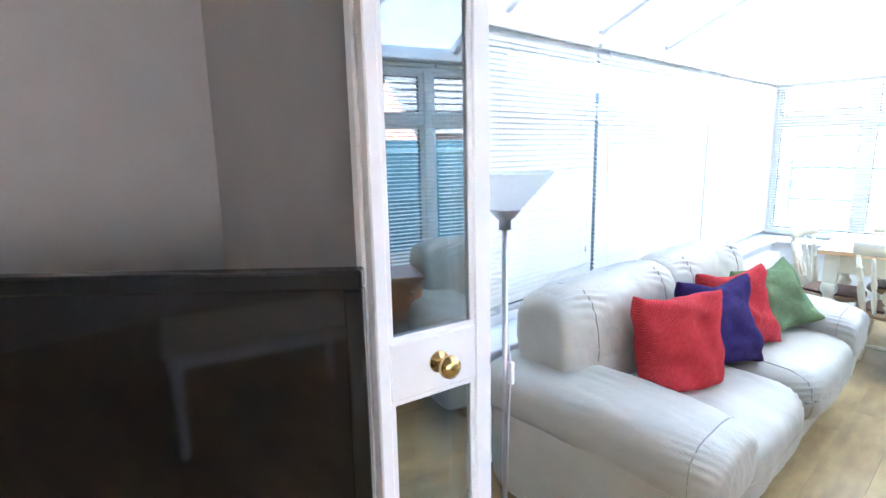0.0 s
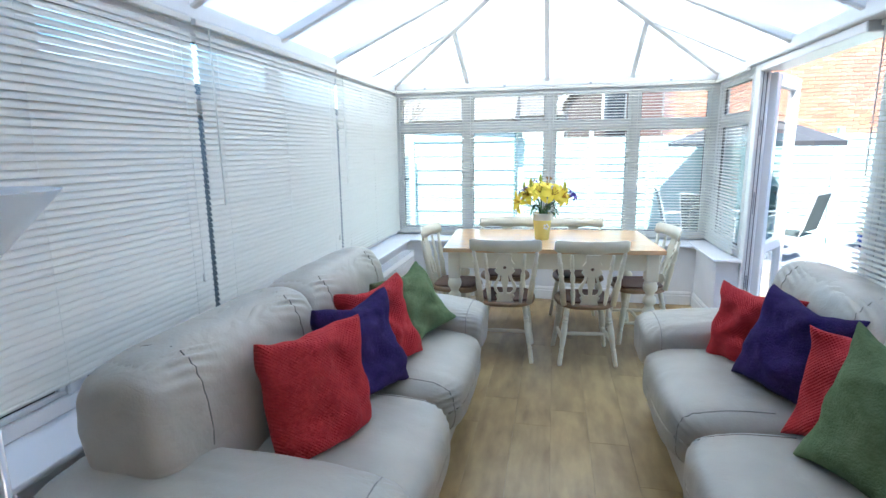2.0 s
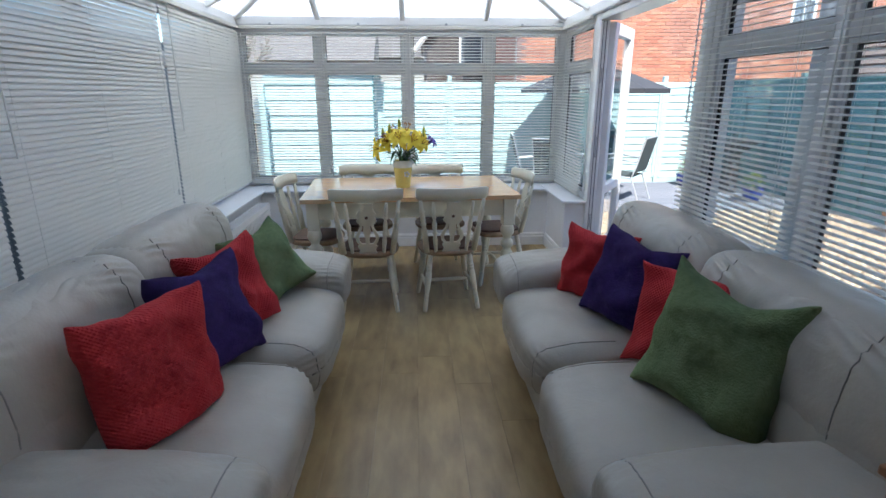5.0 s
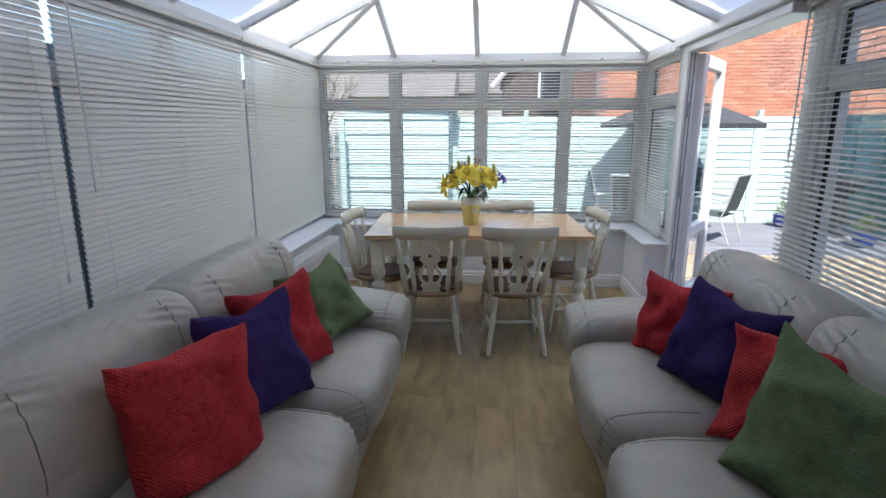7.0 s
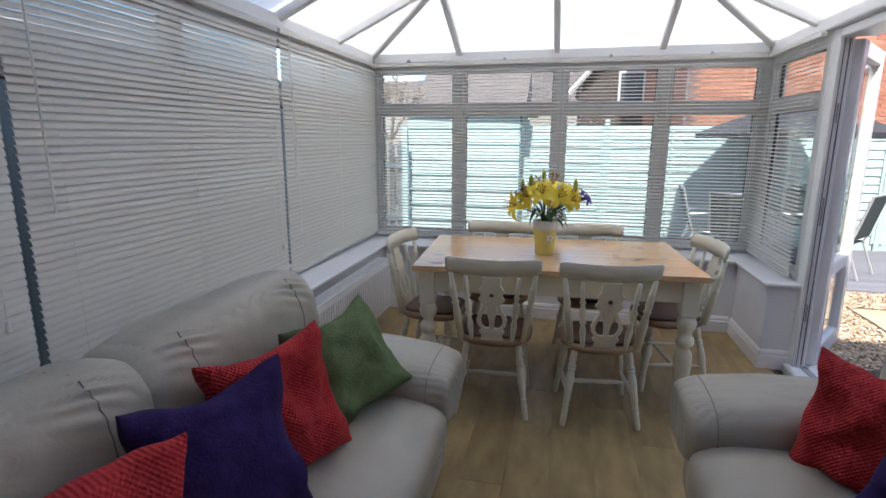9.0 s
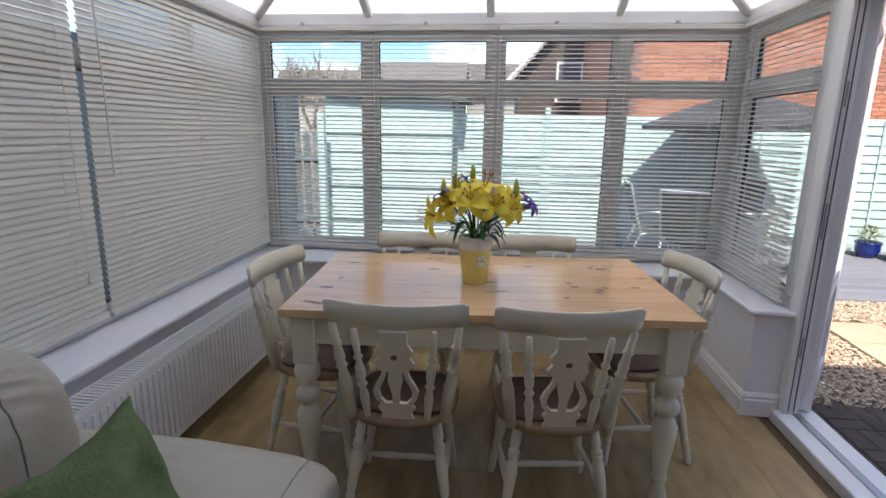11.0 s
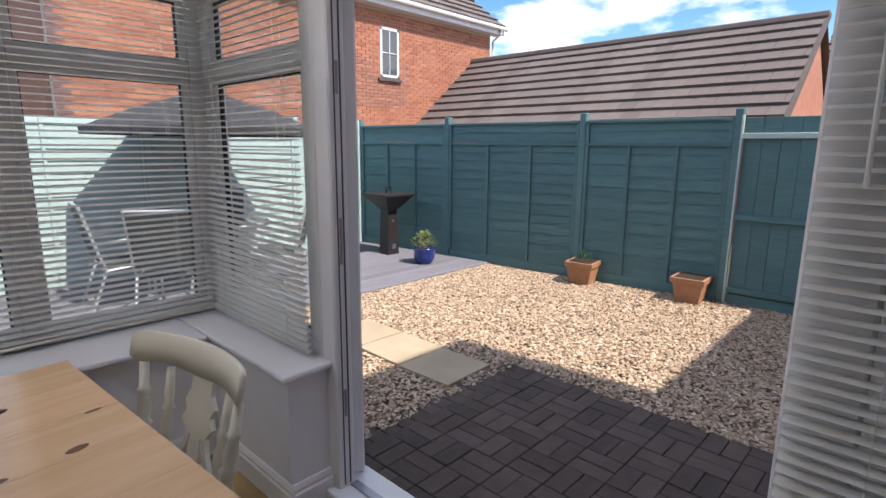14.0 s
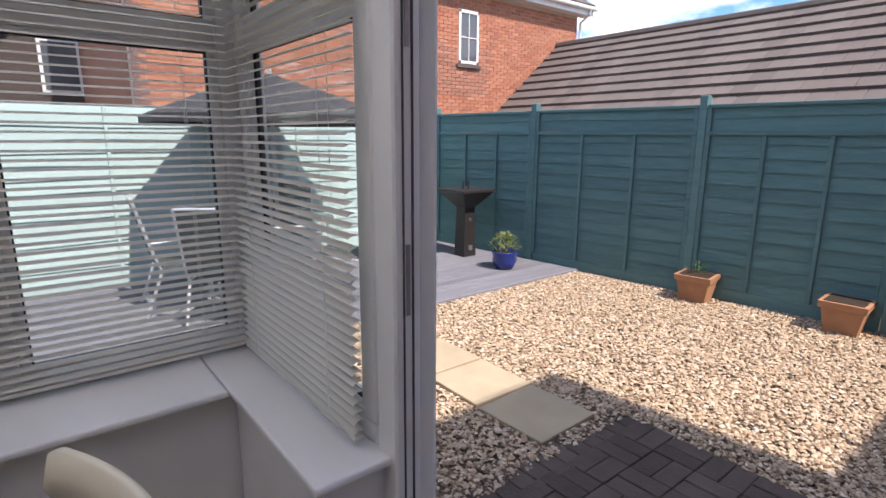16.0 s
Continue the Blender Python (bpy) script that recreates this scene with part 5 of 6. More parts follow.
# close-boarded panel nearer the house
cbf = tagged(new("fence"), "smooth teal fence panel, sunlight put into its pale top rail", "fence", "garden fences")
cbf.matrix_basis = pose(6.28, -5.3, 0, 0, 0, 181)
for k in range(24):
    part("fence_board", box((0.002 + k * 0.15, -0.004 - 0.004 * (k % 2), GROUND + 0.1), (0.15 + k * 0.15, 0.012, 1.66), 0.003), TEAL_SHADE, cbf)
# The top rail is a sunlit ledge: the sun is put into its colour.
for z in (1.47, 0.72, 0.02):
    part("rail", box((0, -0.045, z), (3.6, -0.01, z + 0.05), 0.004), MINT_SUN if z > 1 else TEAL_SHADE, cbf, "top rail with sunlight put into its pale colour" if z > 1 else "")
# Added strip; the sunlit edge of the post is put into its pale colour.
part("edge_strip", box((-0.022, -0.05, GROUND), (-0.002, -0.012, 1.68), 0.004), MINT_SUN, cbf, "edge strip with sunlight put into its pale colour")
part("gravel_board", box((0, -0.02, GROUND - 0.06), (3.6, 0.02, GROUND + 0.098), 0.004), TEAL_SHADE, cbf)

# tall boundary fence close behind the closed blinds
nb = tagged(new("fence"), "tall close-boarded fence beside the conservatory", "fence", "garden fences")
nb.matrix_basis = pose(2.5, 3.35, 0)
nb0 = part("fence_board", box((0.0, 0, GROUND), (0.148, 0.02, 2.0), 0.003), GREYBLUE, nb)
for k in range(1, 56):
    share("fence_board", nb0, Matrix.Translation((k * 0.15, 0.004 * (k % 2), 0)), nb)
for z in (0.3, 1.7):
    part("rail", box((0, 0.025, z), (8.4, 0.06, z + 0.08), 0.004), TEAL_SHADE, nb)

# shed wall and picket gate beyond the window
shed = thing("garden_shed", pose(10.95, 1.28, 0), "mint painted lap-boarded shed with a felt roof", "shed")
sb = None
for k in range(8):
    z = GROUND + 0.05 + k * 0.235
    bm = prism([(-0.02, z), (0.0, z), (0.012, z + 0.245), (0.002, z + 0.245)], 0.0, 1.72)
    part("wall_board", bm, MINT_SUN, shed)
part("wall_panel", box((0.013, 0.01, GROUND), (0.05, 1.7, 1.82)), MINT_SUN, shed)
part("wall_panel", box((0.05, 0.0, GROUND), (1.4, 0.04, 1.82)), MINT_SUN, shed)
part("corner_trim", box((-0.03, -0.03, GROUND), (0.03, 0.0, 1.84), 0.004), TEAL_SHADE, shed)
rb = box((-0.12, -0.1, 1.84), (1.5, 1.8, 1.88), 0.006)
rb.transform(Matrix.Translation((0, 0, -0.04)) @ Matrix.Rotation(radians(2.5), 4, "X"))
part("roof", rb, mat("roof_felt", (0.12, 0.16, 0.15), 0.9, scale=40), shed)
gate = thing("picket_gate", pose(10.7, 3.02, GROUND, 0, 0, 90), "weathered blue-grey picket gate beside the shed", "gate")
for k in range(16):
    part("picket", prism([(k * 0.13, 0.04), (k * 0.13 + 0.085, 0.04), (k * 0.13 + 0.085, 1.42), (k * 0.13 + 0.042, 1.50), (k * 0.13, 1.42)], -0.01, 0.01), GREYBLUE, gate)
for z in (0.3, 1.1):
    part("rail", box((0, 0.011, z), (2.1, 0.05, z + 0.07), 0.004), GREYBLUE, gate)
for x in (-0.06, 0.85, 2.1):
    part("gate_post", box((x - 0.045, 0.02, -0.02), (x + 0.045, 0.11, 1.72), 0.006), MINT_SUN, gate)

# ---- things in the garden ----
DARKSTEEL = mat("black_painted_steel", (0.018, 0.018, 0.02), 0.5, col2=(0.03, 0.022, 0.02), scale=12)
bq = thing("garden_barbecue", pose(10.3, -4.45, GROUND + 0.026), "black steel pedestal barbecue with a square bowl", "barbecue")


def frustum(r0, r1, z0, z1, bm=None, m=None):
    return lathe([(r0 * 1.414, z0), (r1 * 1.414, z1)], 4, (m or Matrix()) @ Matrix.Rotation(radians(45), 4, "Z"), bm)


part("pedestal", frustum(0.095, 0.078, 0.0, 0.60), DARKSTEEL, bq)
part("bowl", frustum(0.078, 0.245, 0.601, 0.80), DARKSTEEL, bq)
part("rim", frustum(0.26, 0.26, 0.80, 0.825), DARKSTEEL, bq)
part("handle", tube([(-0.05, 0, 0.82), (-0.05, 0, 0.91), (0.05, 0, 0.91), (0.05, 0, 0.82)], 0.01), DARKSTEEL, bq)
part("vent", box((-0.105, -0.03, 0.08), (-0.09, 0.03, 0.14)), STEEL, bq, "bright steel vent")
part("vent", lathe([(0.02, 0), (0.02, 0.012)], 14, between((-0.08, 0.0, 0.46), (-0.3, 0, 0.46))), STEEL, bq, "bright steel vent")

BLUE = mat("cobalt_glaze", (0.012, 0.035, 0.25), 0.15, col2=(0.008, 0.022, 0.16), scale=8, coat=0.5)
TERRA = mat("terracotta", (0.42, 0.22, 0.12), 0.85, col2=(0.33, 0.165, 0.09), scale=10, bump=0.1)
SOIL = mat("dark_potting_soil", (0.035, 0.022, 0.014), 0.95, bump=0.5, scale=40)
SHRUB = mat("yellow_green_foliage", (0.22, 0.26, 0.075), 0.7, col2=(0.13, 0.17, 0.05), scale=20)
rs = random.Random(21)


def shrub(parent, z, r, h, count, material, name="foliage"):
    v, f = [], []
    for k in range(count):
        a, u = rs.uniform(0, math.tau), rs.uniform(0.0, 1.0)
        rr = r * math.sqrt(rs.uniform(0.05, 1)) * math.sin(math.pi * (0.25 + 0.7 * u))
        c = Vector((rr * math.cos(a), rr * math.sin(a), z + h * u))
        d = Vector((math.cos(a), math.sin(a), rs.uniform(0.2, 1.6))).normalized()
        s = d.cross(Vector((0, 0, 1))).normalized() * rs.uniform(0.004, 0.008)
        L = rs.uniform(0.03, 0.06)
        o = len(v)
        v += [tuple(c - s * 0.4), tuple(c + d * L * 0.5 - s), tuple(c + d * L), tuple(c + d * L * 0.5 + s)]
        f.append((o, o + 1, o + 2, o + 3))
    return heap(name, v, f, material, "", "", parent)


def blue_pot(x, y, s):
    p = thing("blue_plant_pot", pose(x, y, GROUND + 0.026), "round cobalt blue glazed pot with a small shrub", "plant pot", "blue glazed pots")
    body = part("pot", lathe([(0.085 * s, 0), (0.10 * s, 0.01 * s), (0.138 * s, 0.10 * s), (0.135 * s, 0.165 * s), (0.15 * s, 0.185 * s), (0.15 * s, 0.20 * s), (0.128 * s, 0.2 * s), (0.12 * s, 0.17 * s)], 26), BLUE, p, "", True)
    part("soil", lathe([(0.124 * s, 0.165 * s), (0.124 * s, 0.178 * s)], 20), SOIL, p)
    shrub(p, 0.175 * s, 0.16 * s, 0.22 * s, 420, SHRUB)


blue_pot(9.52, -4.36, 1.0)
blue_pot(10.95, -4.05, 1.0)


def planter(x, y, turn, weeds):
    p = thing("terracotta_planter", pose(x, y, GROUND, 0, 0, turn), "tapered square terracotta planter", "planter", "terracotta planters")
    part("pot", frustum(0.105, 0.138, 0, 0.20), TERRA, p)
    part("rim", frustum(0.154, 0.157, 0.2005, 0.25), TERRA, p)
    part("soil", frustum(0.13, 0.13, 0.242, 0.253), SOIL, p)
    if weeds:
        shrub(p, 0.245, 0.1, 0.09, 60, LEAF, "seedlings")


planter(7.66, -4.99, 8, True)
planter(6.55, -5.10, 3, False)

pp = thing("purple_planter", pose(9.95, 0.42, GROUND + 0.026), "small purple ribbed planter with a sprig of green", "planter")
part("pot", frustum(0.10, 0.13, 0, 0.2), mat("purple_plastic", (0.10, 0.06, 0.20), 0.5, scale=20), pp)
part("rim", frustum(0.14, 0.142, 0.2005, 0.23), bpy.data.materials["purple_plastic"], pp)
shrub(pp, 0.215, 0.1, 0.12, 120, SHRUB)

# parasol with table and chairs on the deck
CANOPY = mat("charcoal_canvas", (0.045, 0.045, 0.05), 0.85, col2=(0.035, 0.035, 0.04), scale=30)
ALU = mat("pale_aluminium", (0.72, 0.73, 0.74), 0.35, 0.6)
MESH = mat("dark_mesh_fabric", (0.055, 0.07, 0.07), 0.8)
PX_, PY_ = 10.27, -2.08
um = thing("parasol", pose(PX_, PY_, GROUND + 0.026), "open charcoal garden parasol over the table", "parasol")
part("pole", rod((0, 0, 0.04), (0, 0, 2.02), 0.02, 12), ALU, um)
part("base", lathe([(0.24, 0), (0.24, 0.03), (0.06, 0.05), (0.035, 0.2)], 24), DARKSTEEL, um)
cn = bmesh.new()
apex = cn.verts.new((0, 0, 1.98))
ring = [cn.verts.new((1.10 * math.cos(k * math.tau / 8), 1.10 * math.sin(k * math.tau / 8), 1.60)) for k in range(8)]
mid = [cn.verts.new((0.6 * math.cos(k * math.tau / 8), 0.6 * math.sin(k * math.tau / 8), 1.80)) for k in range(8)]
hem = [cn.verts.new((1.10 * math.cos(k * math.tau / 8), 1.10 * math.sin(k * math.tau / 8), 1.535)) for k in range(8)]
for k in range(8):
    j = (k + 1) % 8
    cn.faces.new((apex, mid[k], mid[j])), cn.faces.new((mid[k], ring[k], ring[j], mid[j])), cn.faces.new((ring[k], hem[k], hem[j], ring[j]))
cn.transform(Matrix.Rotation(radians(20), 4, "Z"))
canopy = part("canopy", cn, CANOPY, um)
for k in range(8):
    a = k * math.tau / 8 + radians(20)
    part("rib", rod((0.02 * math.cos(a), 0.02 * math.sin(a), 1.94), (1.08 * math.cos(a), 1.08 * math.sin(a), 1.585), 0.008, 6), ALU, um)
pt_ = thing("patio_table", pose(PX_ - 0.02, PY_ - 0.0, GROUND + 0.026, 0, 0, 8), "round pale aluminium patio table", "table")
tt = part("tabletop", lathe([(0.03, 0.66), (0.50, 0.66), (0.51, 0.67), (0.50, 0.682), (0.03, 0.682)], 32), glass_mat("table_glass", (0.7, 0.78, 0.78)), pt_, "glass top")
part("rim", tube([(0.505 * math.cos(k * math.tau / 32), 0.505 * math.sin(k * math.tau / 32), 0.672) for k in range(33)], 0.014, 8), ALU, pt_)
for k in range(4):
    a = k * math.tau / 4 + 0.4
    part("leg", tube([(0.46 * math.cos(a), 0.46 * math.sin(a), 0.66), (0.36 * math.cos(a), 0.36 * math.sin(a), 0.35), (0.46 * math.cos(a), 0.46 * math.sin(a), 0.0)], 0.014, 8), ALU, pt_)


def patio_chair(m):
    th = thing("patio_chair", m, "pale aluminium garden armchair with dark mesh", "chair", "patio chairs")
    for sx in (-1, 1):
        x = sx * 0.26
        part("frame_side", tube([(x, 0.22, 0), (x, 0.21, 0.40), (x, -0.2, 0.36), (x, -0.25, 0.5), (x, -0.36, 0.93)], 0.013, 8), ALU, th)
        part("rear_leg", tube([(x, -0.34, 0), (x, -0.2, 0.37)], 0.013, 8), ALU, th)
        part("armrest", tube([(x, 0.20, 0.40), (x, 0.20, 0.60), (x, 0.1, 0.63), (x, -0.26, 0.60)], 0.014, 8), ALU, th)
    part("top_bar", rod((-0.26, -0.36, 0.93), (0.26, -0.36, 0.93), 0.013), ALU, th)
    part("front_bar", rod((-0.26, 0.2, 0.39), (0.26, 0.2, 0.39), 0.012), ALU, th)
    bk = box((-0.25, -0.006, 0), (0.25, 0.006, 0.5), 0.003)
    bk.transform(pose(0, -0.245, 0.44, 14, 0, 0))
    part("backrest", bk, MESH, th)
    st2 = box((-0.25, -0.2, -0.006), (0.25, 0.2, 0.006), 0.003)
    st2.transform(pose(0, 0.0, 0.385, 4, 0, 0))
    part("seat", st2, MESH, th)
    return th


pc0 = patio_chair(pose(9.80, -2.50, GROUND + 0.026, 0, 0, -40))
copy_thing(pc0, pose(9.62, -1.45, GROUND + 0.026, 0, 0, -125))
copy_thing(pc0, pose(10.3, -1.25, GROUND + 0.026, 0, 0, 175))
copy_thing(pc0, pose(10.95, -2.40, GROUND + 0.026, 0, 0, 55))

# ---- houses beyond the fences ----
FASCIA = mat("white_fascia_board", (0.8, 0.8, 0.8), 0.4)


def brick_wall(parent, x, y0, y1, z0, z1, hole=None, spare=0, facing=-1):
    """A brick face in the plane x, of real bricks in stretcher bond with recessed joints."""
    part("wall", box((x, y0, -0.1), (x + 0.2, y1, z1)), MORTAR, parent)
    cells = []
    rows = int((z1 - z0) / 0.075)
    for r in range(rows):
        z = z0 + r * 0.075
        y = y0 - (0.1125 if r % 2 else 0)
        while y < y1 - 0.03:
            a, b = max(y, y0), min(y + 0.215, y1)
            y += 0.225
            spans = [(a, b)]
            if hole and b > hole[0] and a < hole[1] and z + 0.065 > hole[2] and z < hole[3]:
                spans = [(a, hole[0]), (hole[1], b)]
            cells += [(x - 0.012, p, z, x + 0.002, q, z + 0.065) for p, q in spans if q - p > 0.025]
    return cells


def shared_bricks(parent, cells, pick):
    """The bricks that pick chooses become pieces of their own; the rest stay joined."""
    single = [c for c in cells if pick(c) and c[4] - c[1] > 0.2][:290]
    chosen = set(single)
    v, f = boxes_mesh([c for c in cells if c not in chosen])
    heap("bricks", v, f, BRICKS, "", "", parent)
    if single:
        srcb = part("brick", box((-0.007, -0.1075, 0), (0.007, 0.1075, 0.065), 0.003), BRICK, parent)
        for i, c in enumerate(single):
            q = Matrix.Translation((c[0] + 0.006, (c[1] + c[4]) / 2, c[2]))
            if i == 0:
                srcb.matrix_basis = q
            else:
                share("brick", srcb, q, parent)


HX = 14.6
hs = thing("brick_house", (0, 0, 0), "orange-red brick house with white fascia and grey tiles", "house")
HW = (-8.50, -7.93, 2.93, 4.02)
cells = brick_wall(hs, HX, -11.9, -1.7, 1.35, 4.42, (HW[0], HW[1], HW[2], HW[3]))
shared_bricks(hs, cells, lambda c: -8.9 < c[1] < -5.2 and 2.2 < c[2] < 3.3)
# quoin of paler bricks at the corner
q_ = [(HX - 0.016, -1.915 + (0.11 if r % 2 else 0), 1.35 + r * 0.075, HX - 0.0125, -1.70, 1.415 + r * 0.075) for r in range(40)]
vq, fq = boxes_mesh(q_)
heap("quoins", vq, fq, mat("purple_grey_brick", (0.22, 0.13, 0.12), 0.85, vary=0.1), "", "", hs)
wn_ = part("window", box((HX - 0.004, HW[0], HW[2]), (HX + 0.05, HW[1], HW[3])), RUBBER, hs)
fw = bmesh.new()
for a, b in (((HW[0], HW[2]), (HW[0] + 0.06, HW[3])), ((HW[1] - 0.06, HW[2]), (HW[1], HW[3])), ((HW[0], HW[2]), (HW[1], HW[2] + 0.06)), ((HW[0], HW[3] - 0.06), (HW[1], HW[3])), ((-8.225, HW[2]), (-8.205, HW[3])), ((HW[0], 3.46), (HW[1], 3.48))):
    cube(fw, (HX - 0.03, a[0], a[1]), (HX - 0.002, b[0], b[1]), 0.004)
part("window_frame", fw, UPVC, wn_)
part("pane", box((HX - 0.012, HW[0] + 0.05, HW[2] + 0.05), (HX - 0.008, HW[1] - 0.05, HW[3] - 0.05)), mat("dark_window_glass", (0.10, 0.12, 0.14), 0.05), wn_)
part("window_sill", box((HX - 0.06, HW[0] - 0.06, HW[2] - 0.09), (HX + 0.02, HW[1] + 0.06, HW[2] - 0.02), 0.006), TILE, wn_)
part("fascia", box((HX - 0.28, -12.2, 4.40), (HX - 0.25, -1.4, 4.58), 0.004), FASCIA, hs)
part("soffit", box((HX - 0.25, -12.15, 4.40), (HX + 0.02, -1.45, 4.425)), FASCIA, hs)
part("gutter", tube([(HX - 0.33, -12.25, 4.56), (HX - 0.33, -1.4, 4.56)], 0.055, 10), FASCIA, hs)
part("downpipe", tube([(HX - 0.33, -12.0, 4.52), (HX - 0.3, -12.0, 4.42), (HX - 0.06, -11.98, 4.25), (HX - 0.06, -11.98, 2.0)], 0.035, 8), FASCIA, hs)
part("side_wall", box((HX + 0.0, -11.92, -0.1), (HX + 8, -11.89, 4.4)), BRICK, hs)
part("side_wall", box((HX + 0.2, -1.72, -0.1), (HX + 8, -1.69, 4.4)), BRICK, hs)


def tiled_slope(parent, a, b, up, rise, rows, width=0.33):
    """Courses of lapped tiles from eave line a-b, going back by the vector up for rows courses."""
    a, b, up = Vector(a), Vector(b), Vector(up)
    L = (b - a).length
    u = (b - a).normalized()
    step = up / rows
    nrm = u.cross(up).normalized()
    if nrm.z < 0:
        nrm = -nrm
    for r in range(rows):
        v, f = [], []
        o0 = a + step * r
        k = 0
        x = -(width / 2 if r % 2 else 0)
        while x < L:
            s, e = max(x, 0), min(x + width - 0.006, L)
            x += width
            if e - s < 0.02:
                continue
            lift = random.uniform(0.0, 0.006)
            p = [o0 + u * s, o0 + u * e, o0 + u * e + step * 1.12, o0 + u * s + step * 1.12]
            t = [q + nrm * (0.062 + lift if i < 2 else 0.012) for i, q in enumerate(p)]
            w = [q + nrm * (0.012 + lift if i < 2 else 0.0) for i, q in enumerate(p)]
            o = len(v)
            v += [tuple(q) for q in t + w]
            f += [(o, o + 1, o + 2, o + 3), (o + 4, o + 5, o + 1, o), (o + 1, o + 5, o + 6, o + 2), (o + 4, o, o + 3, o + 7)]
        heap("tile_course", v, f, TILES, "", "", parent)


tiled_slope(hs, (HX - 0.3, -12.2, 4.6), (HX - 0.3, -1.4, 4.6), (4.6, 0, 3.4), 0, 16)
part("roof", prism([(HX - 0.2, 4.55), (HX + 4.3, 7.95), (HX + 8.7, 4.55)], -12.15, -1.45), TILE, hs)

# long garage roof behind the teal fence
ga = thing("garage", (0, 0, 0), "brick garage with a long grey-brown tiled roof", "garage")
tiled_slope(ga, (14.55, -9.0, 1.83), (6.72, -9.0, 1.83), (0, -2.15, 1.75), 0, 9)
part("wall", box((6.9, -9.4, -0.1), (14.5, -9.2, 1.9)), BRICK, ga)
gw = part("gable_wall", prism([(9.2, -0.1), (9.2, 1.80), (11.16, 3.46), (13.1, 1.80), (13.1, -0.1)], 0, 0.15), BRICK, ga)
gw.matrix_basis = pose(6.80, 0, 0, 0, 0, -90)
part("ridge_tiles", tube([(6.68, -11.17, 3.60), (14.6, -11.17, 3.60)], 0.10, 8), TILE, ga)
part("verge", box((6.66, -0.0, -0.03), (6.72, 2.85, 0.05)), TILE, ga).matrix_basis = pose(0, -9.0, 1.83) @ pose(0, 0, 0, 180 - 39.2 , 0, 0) @ pose(0, 0, 0)
back = bmesh.new()
bv = [back.verts.new(p) for p in ((6.7, -11.17, 3.58), (14.6, -11.17, 3.58), (14.6, -13.3, 1.8), (6.7, -13.3, 1.8))]
back.faces.new(bv)
part("roof_back", back, TILE, ga)

g2 = thing("garage", (0, 0, 0), "second brick garage further off with a tiled roof", "garage")
tiled_slope(g2, (7.4, -14.6, 2.55), (2.2, -14.6, 2.55), (0, -2.2, 1.9), 0, 10, 0.33)
cells = []
part("wall", box((2.4, -15.0, -0.1), (7.2, -14.8, 2.55)), BRICK, g2)
part("fascia", box((2.2, -14.62, 2.46), (7.4, -14.58, 2.56)), GREYBLUE, g2)
part("roof_back", box((2.3, -19, -0.1), (7.3, -16.85, 4.3)), BRICK, g2)

# dark timbered house and distant roofs seen through the window
DARKB = mat("dark_brown_cladding", (0.075, 0.055, 0.05), 0.8, scale=6, stretch=(1, 1, 10))
dh = thing("gabled_house", (0, 0, 0), "dark-clad house with a steep gable and white windows", "house")
part("wall", box((21, -4.3, -0.1), (28, 0.2, 3.1)), DARKB, dh)
part("gable", prism([(0, 0), (4.7, 0), (2.35, 2.6)], 0, 6.8), DARKB, dh).matrix_basis = pose(21.0, 0.3, 3.1, 0, 0, -90) @ Matrix.Diagonal((1, 1, 1, 1))
for s in (-1, 1):
    rbm = box((-0.1, -0.35, -0.05), (7.2, 3.5, 0.05))
    rf_ = part("roof", rbm, TILE, dh)
    rf_.matrix_basis = pose(20.8, -2.05, 5.78, 0, 0, 0) @ pose(0, 0, 0, -48 if s > 0 else 180 + 48, 0, 0)
for s in (-1, 1):
    bb = part("barge_board", rod((20.75, -2.05, 5.78), (20.75, -2.05 + s * 2.7, 2.78), 0.09, 6), FASCIA, dh)
for y, z in ((-1.3, 2.3), (-2.7, 2.3)):
    w_ = part("window", box((20.93, y - 0.4, z), (20.99, y + 0.4, z + 1.2), 0.01), UPVC, dh, "white framed window")
    part("pane", box((20.91, y - 0.33, z + 0.07), (20.93, y + 0.33, z + 1.13)), bpy.data.materials["dark_window_glass"], w_)
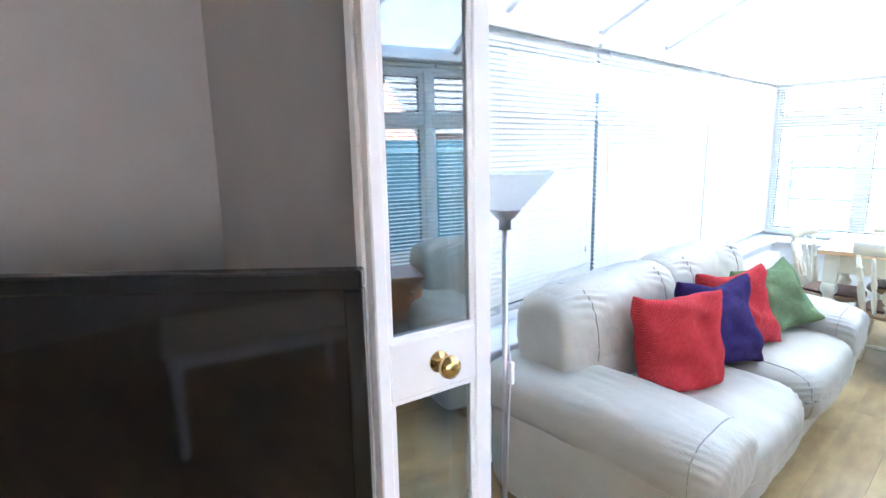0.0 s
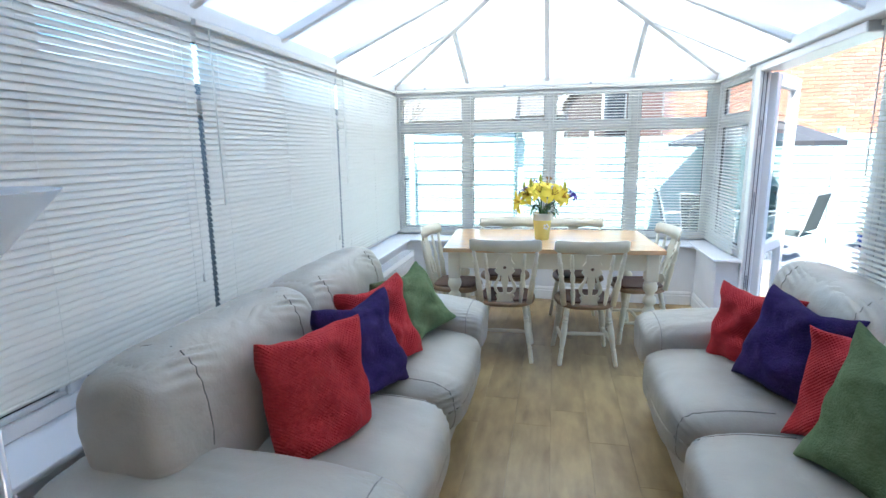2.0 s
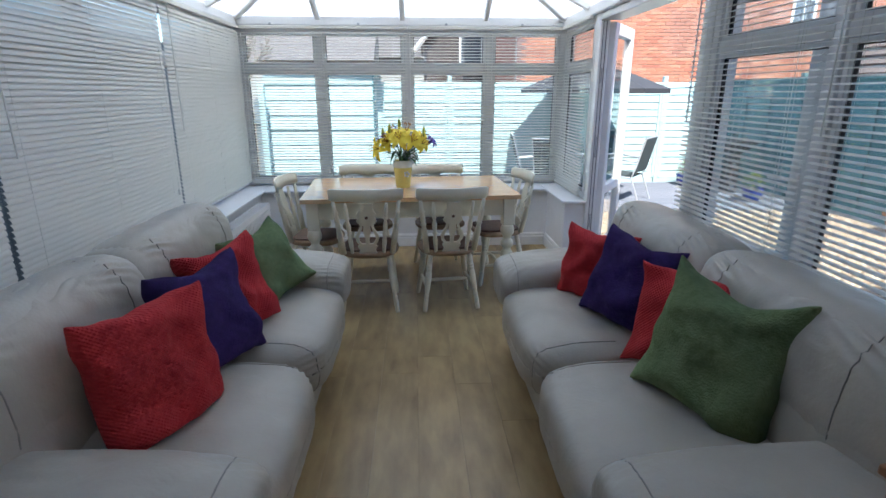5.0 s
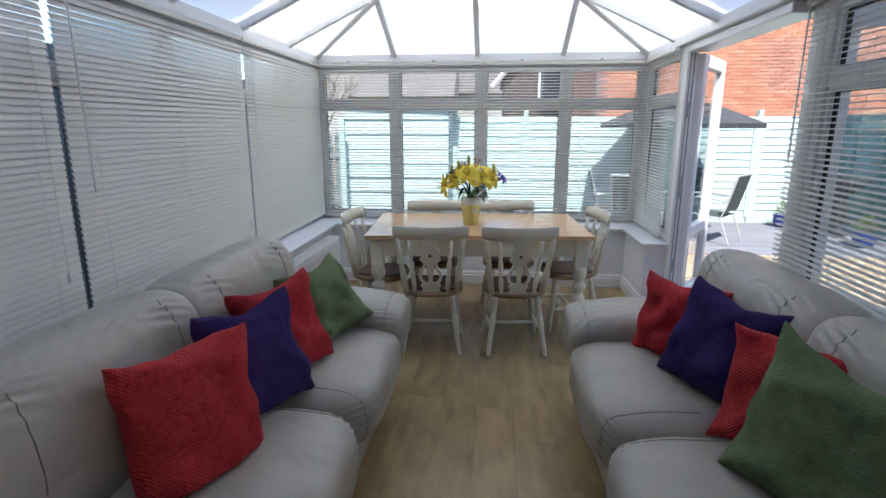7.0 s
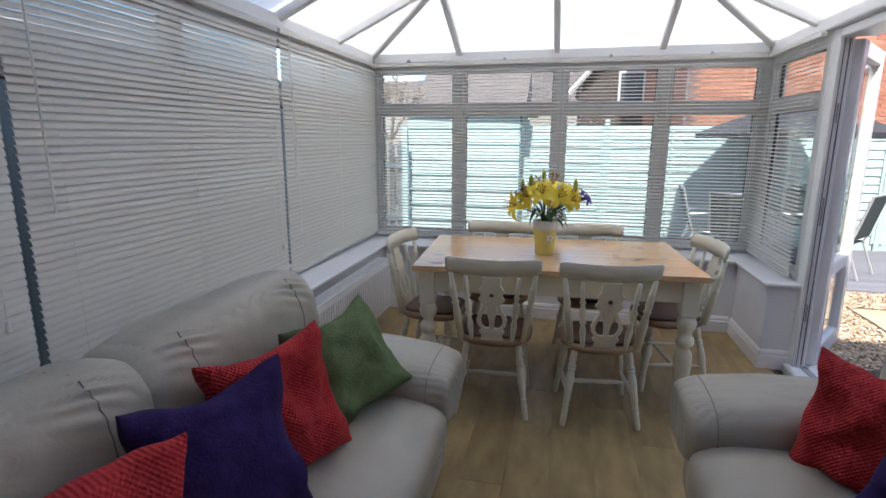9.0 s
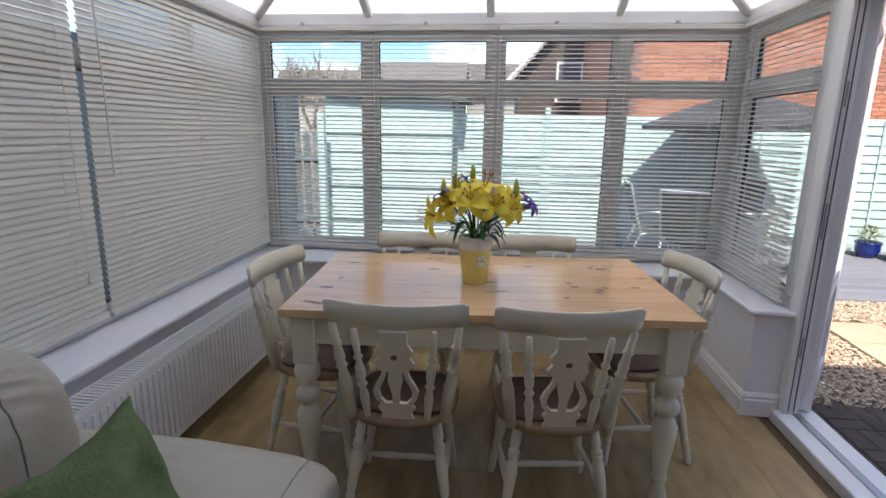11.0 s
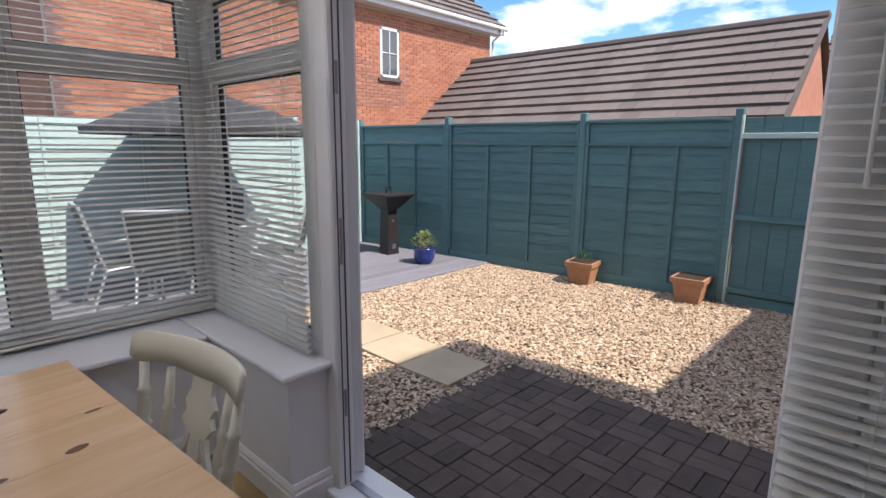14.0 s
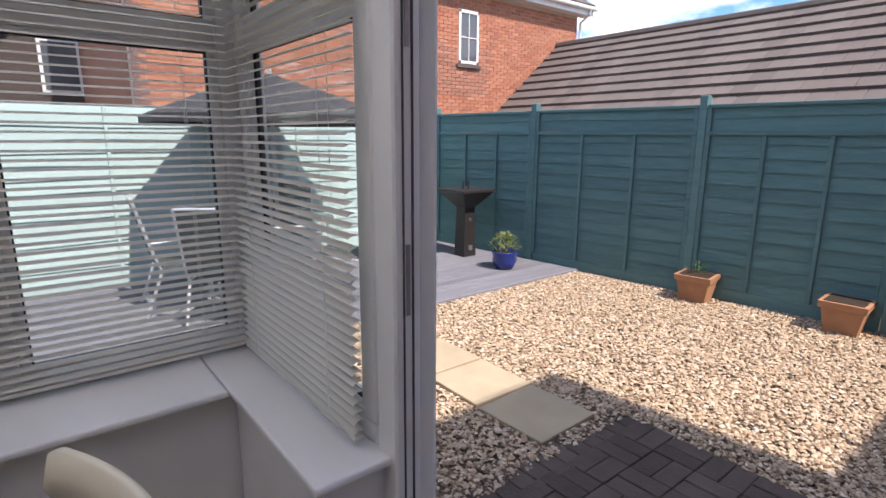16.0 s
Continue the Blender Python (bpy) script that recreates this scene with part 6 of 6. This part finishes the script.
for k, (x, y, w, z, r) in enumerate(((34, 6.2, 6.0, 3.2, 2.2), (44, 14.5, 8.0, 3.6, 2.4), (38, 1.4, 3.2, 3.6, 2.2))):
    fh = thing("distant_house", (x, y, 0), "distant house with a plain grey tiled roof", "house", "distant houses")
    part("wall", box((0, -w / 2, -0.1), (6, w / 2, z)), CONC, fh)
    part("roof", prism([(-0.4, z), (3, z + r), (6.4, z)], -w / 2 - 0.3, w / 2 + 0.3), TILE, fh)


# bare tree behind the gate
BARK = mat("pale_grey_bark", (0.30, 0.26, 0.21), 0.9, scale=12, bump=0.3)
tr = thing("bare_tree", (15.0, 4.6, GROUND), "bare pale-barked tree with many fine twigs", "tree")
rt = random.Random(8)
trunk, limbs = bmesh.new(), bmesh.new()
tube([(0, 0, 0), (0.03, 0.02, 0.8), (-0.03, 0.05, 1.5)], 0.09, 10, trunk)
part("trunk", trunk, BARK, tr, "", True)


def grow(p, d, L, r, lev):
    q = p + d * L
    rod(p, q, r, 5 if lev > 1 else 4, r * 0.65, limbs)
    if lev == 0:
        return
    for k in range(3):
        e = (d + Vector((rt.uniform(-0.6, 0.6), rt.uniform(-0.6, 0.6), rt.uniform(-0.05, 0.5)))).normalized()
        grow(p + d * L * rt.uniform(0.55, 1.0), e, L * rt.uniform(0.55, 0.8), r * 0.6, lev - 1)


for k in range(5):
    a = k * 1.26
    grow(Vector((-0.03, 0.05, 1.4)), Vector((0.5 * math.cos(a), 0.5 * math.sin(a), 1)).normalized(), 0.75, 0.04, 4)
part("branches", limbs, BARK, tr)["kind"] = "stuff"


# ---- floor planks, laid lengthways ----
rfp = random.Random(12)
PW, PL = 0.195, 1.2
lengths = {}
for r in range(-13, 15):
    y0 = 0.02 + r * PW
    x = -2.5 - rfp.uniform(0, PL)
    while x < XF - 0.3:
        a, b = max(x, -2.48), min(x + PL, 7.135)
        x += PL
        lo, hi = y0 + 0.0003, y0 + PW - 0.0003
        if hi > 2.94 or lo < -2.59 or b - a < 0.05:
            continue
        if b > 2.45 and (lo < -0.80 or hi > 2.085):
            if a < 2.2:
                b = 2.24
            elif lo < -0.92 or hi > 2.2:
                continue
        key = round(b - a, 2)
        if key not in lengths:
            lengths[key] = part("plank", box((0, 0, -0.011), (key - 0.0006, PW - 0.0006, 0.0), 0.0005), PLANKM, floor)
            lengths[key].matrix_basis = pose(a, lo, 0)
        else:
            share("plank", lengths[key], pose(a, lo, 0), floor)
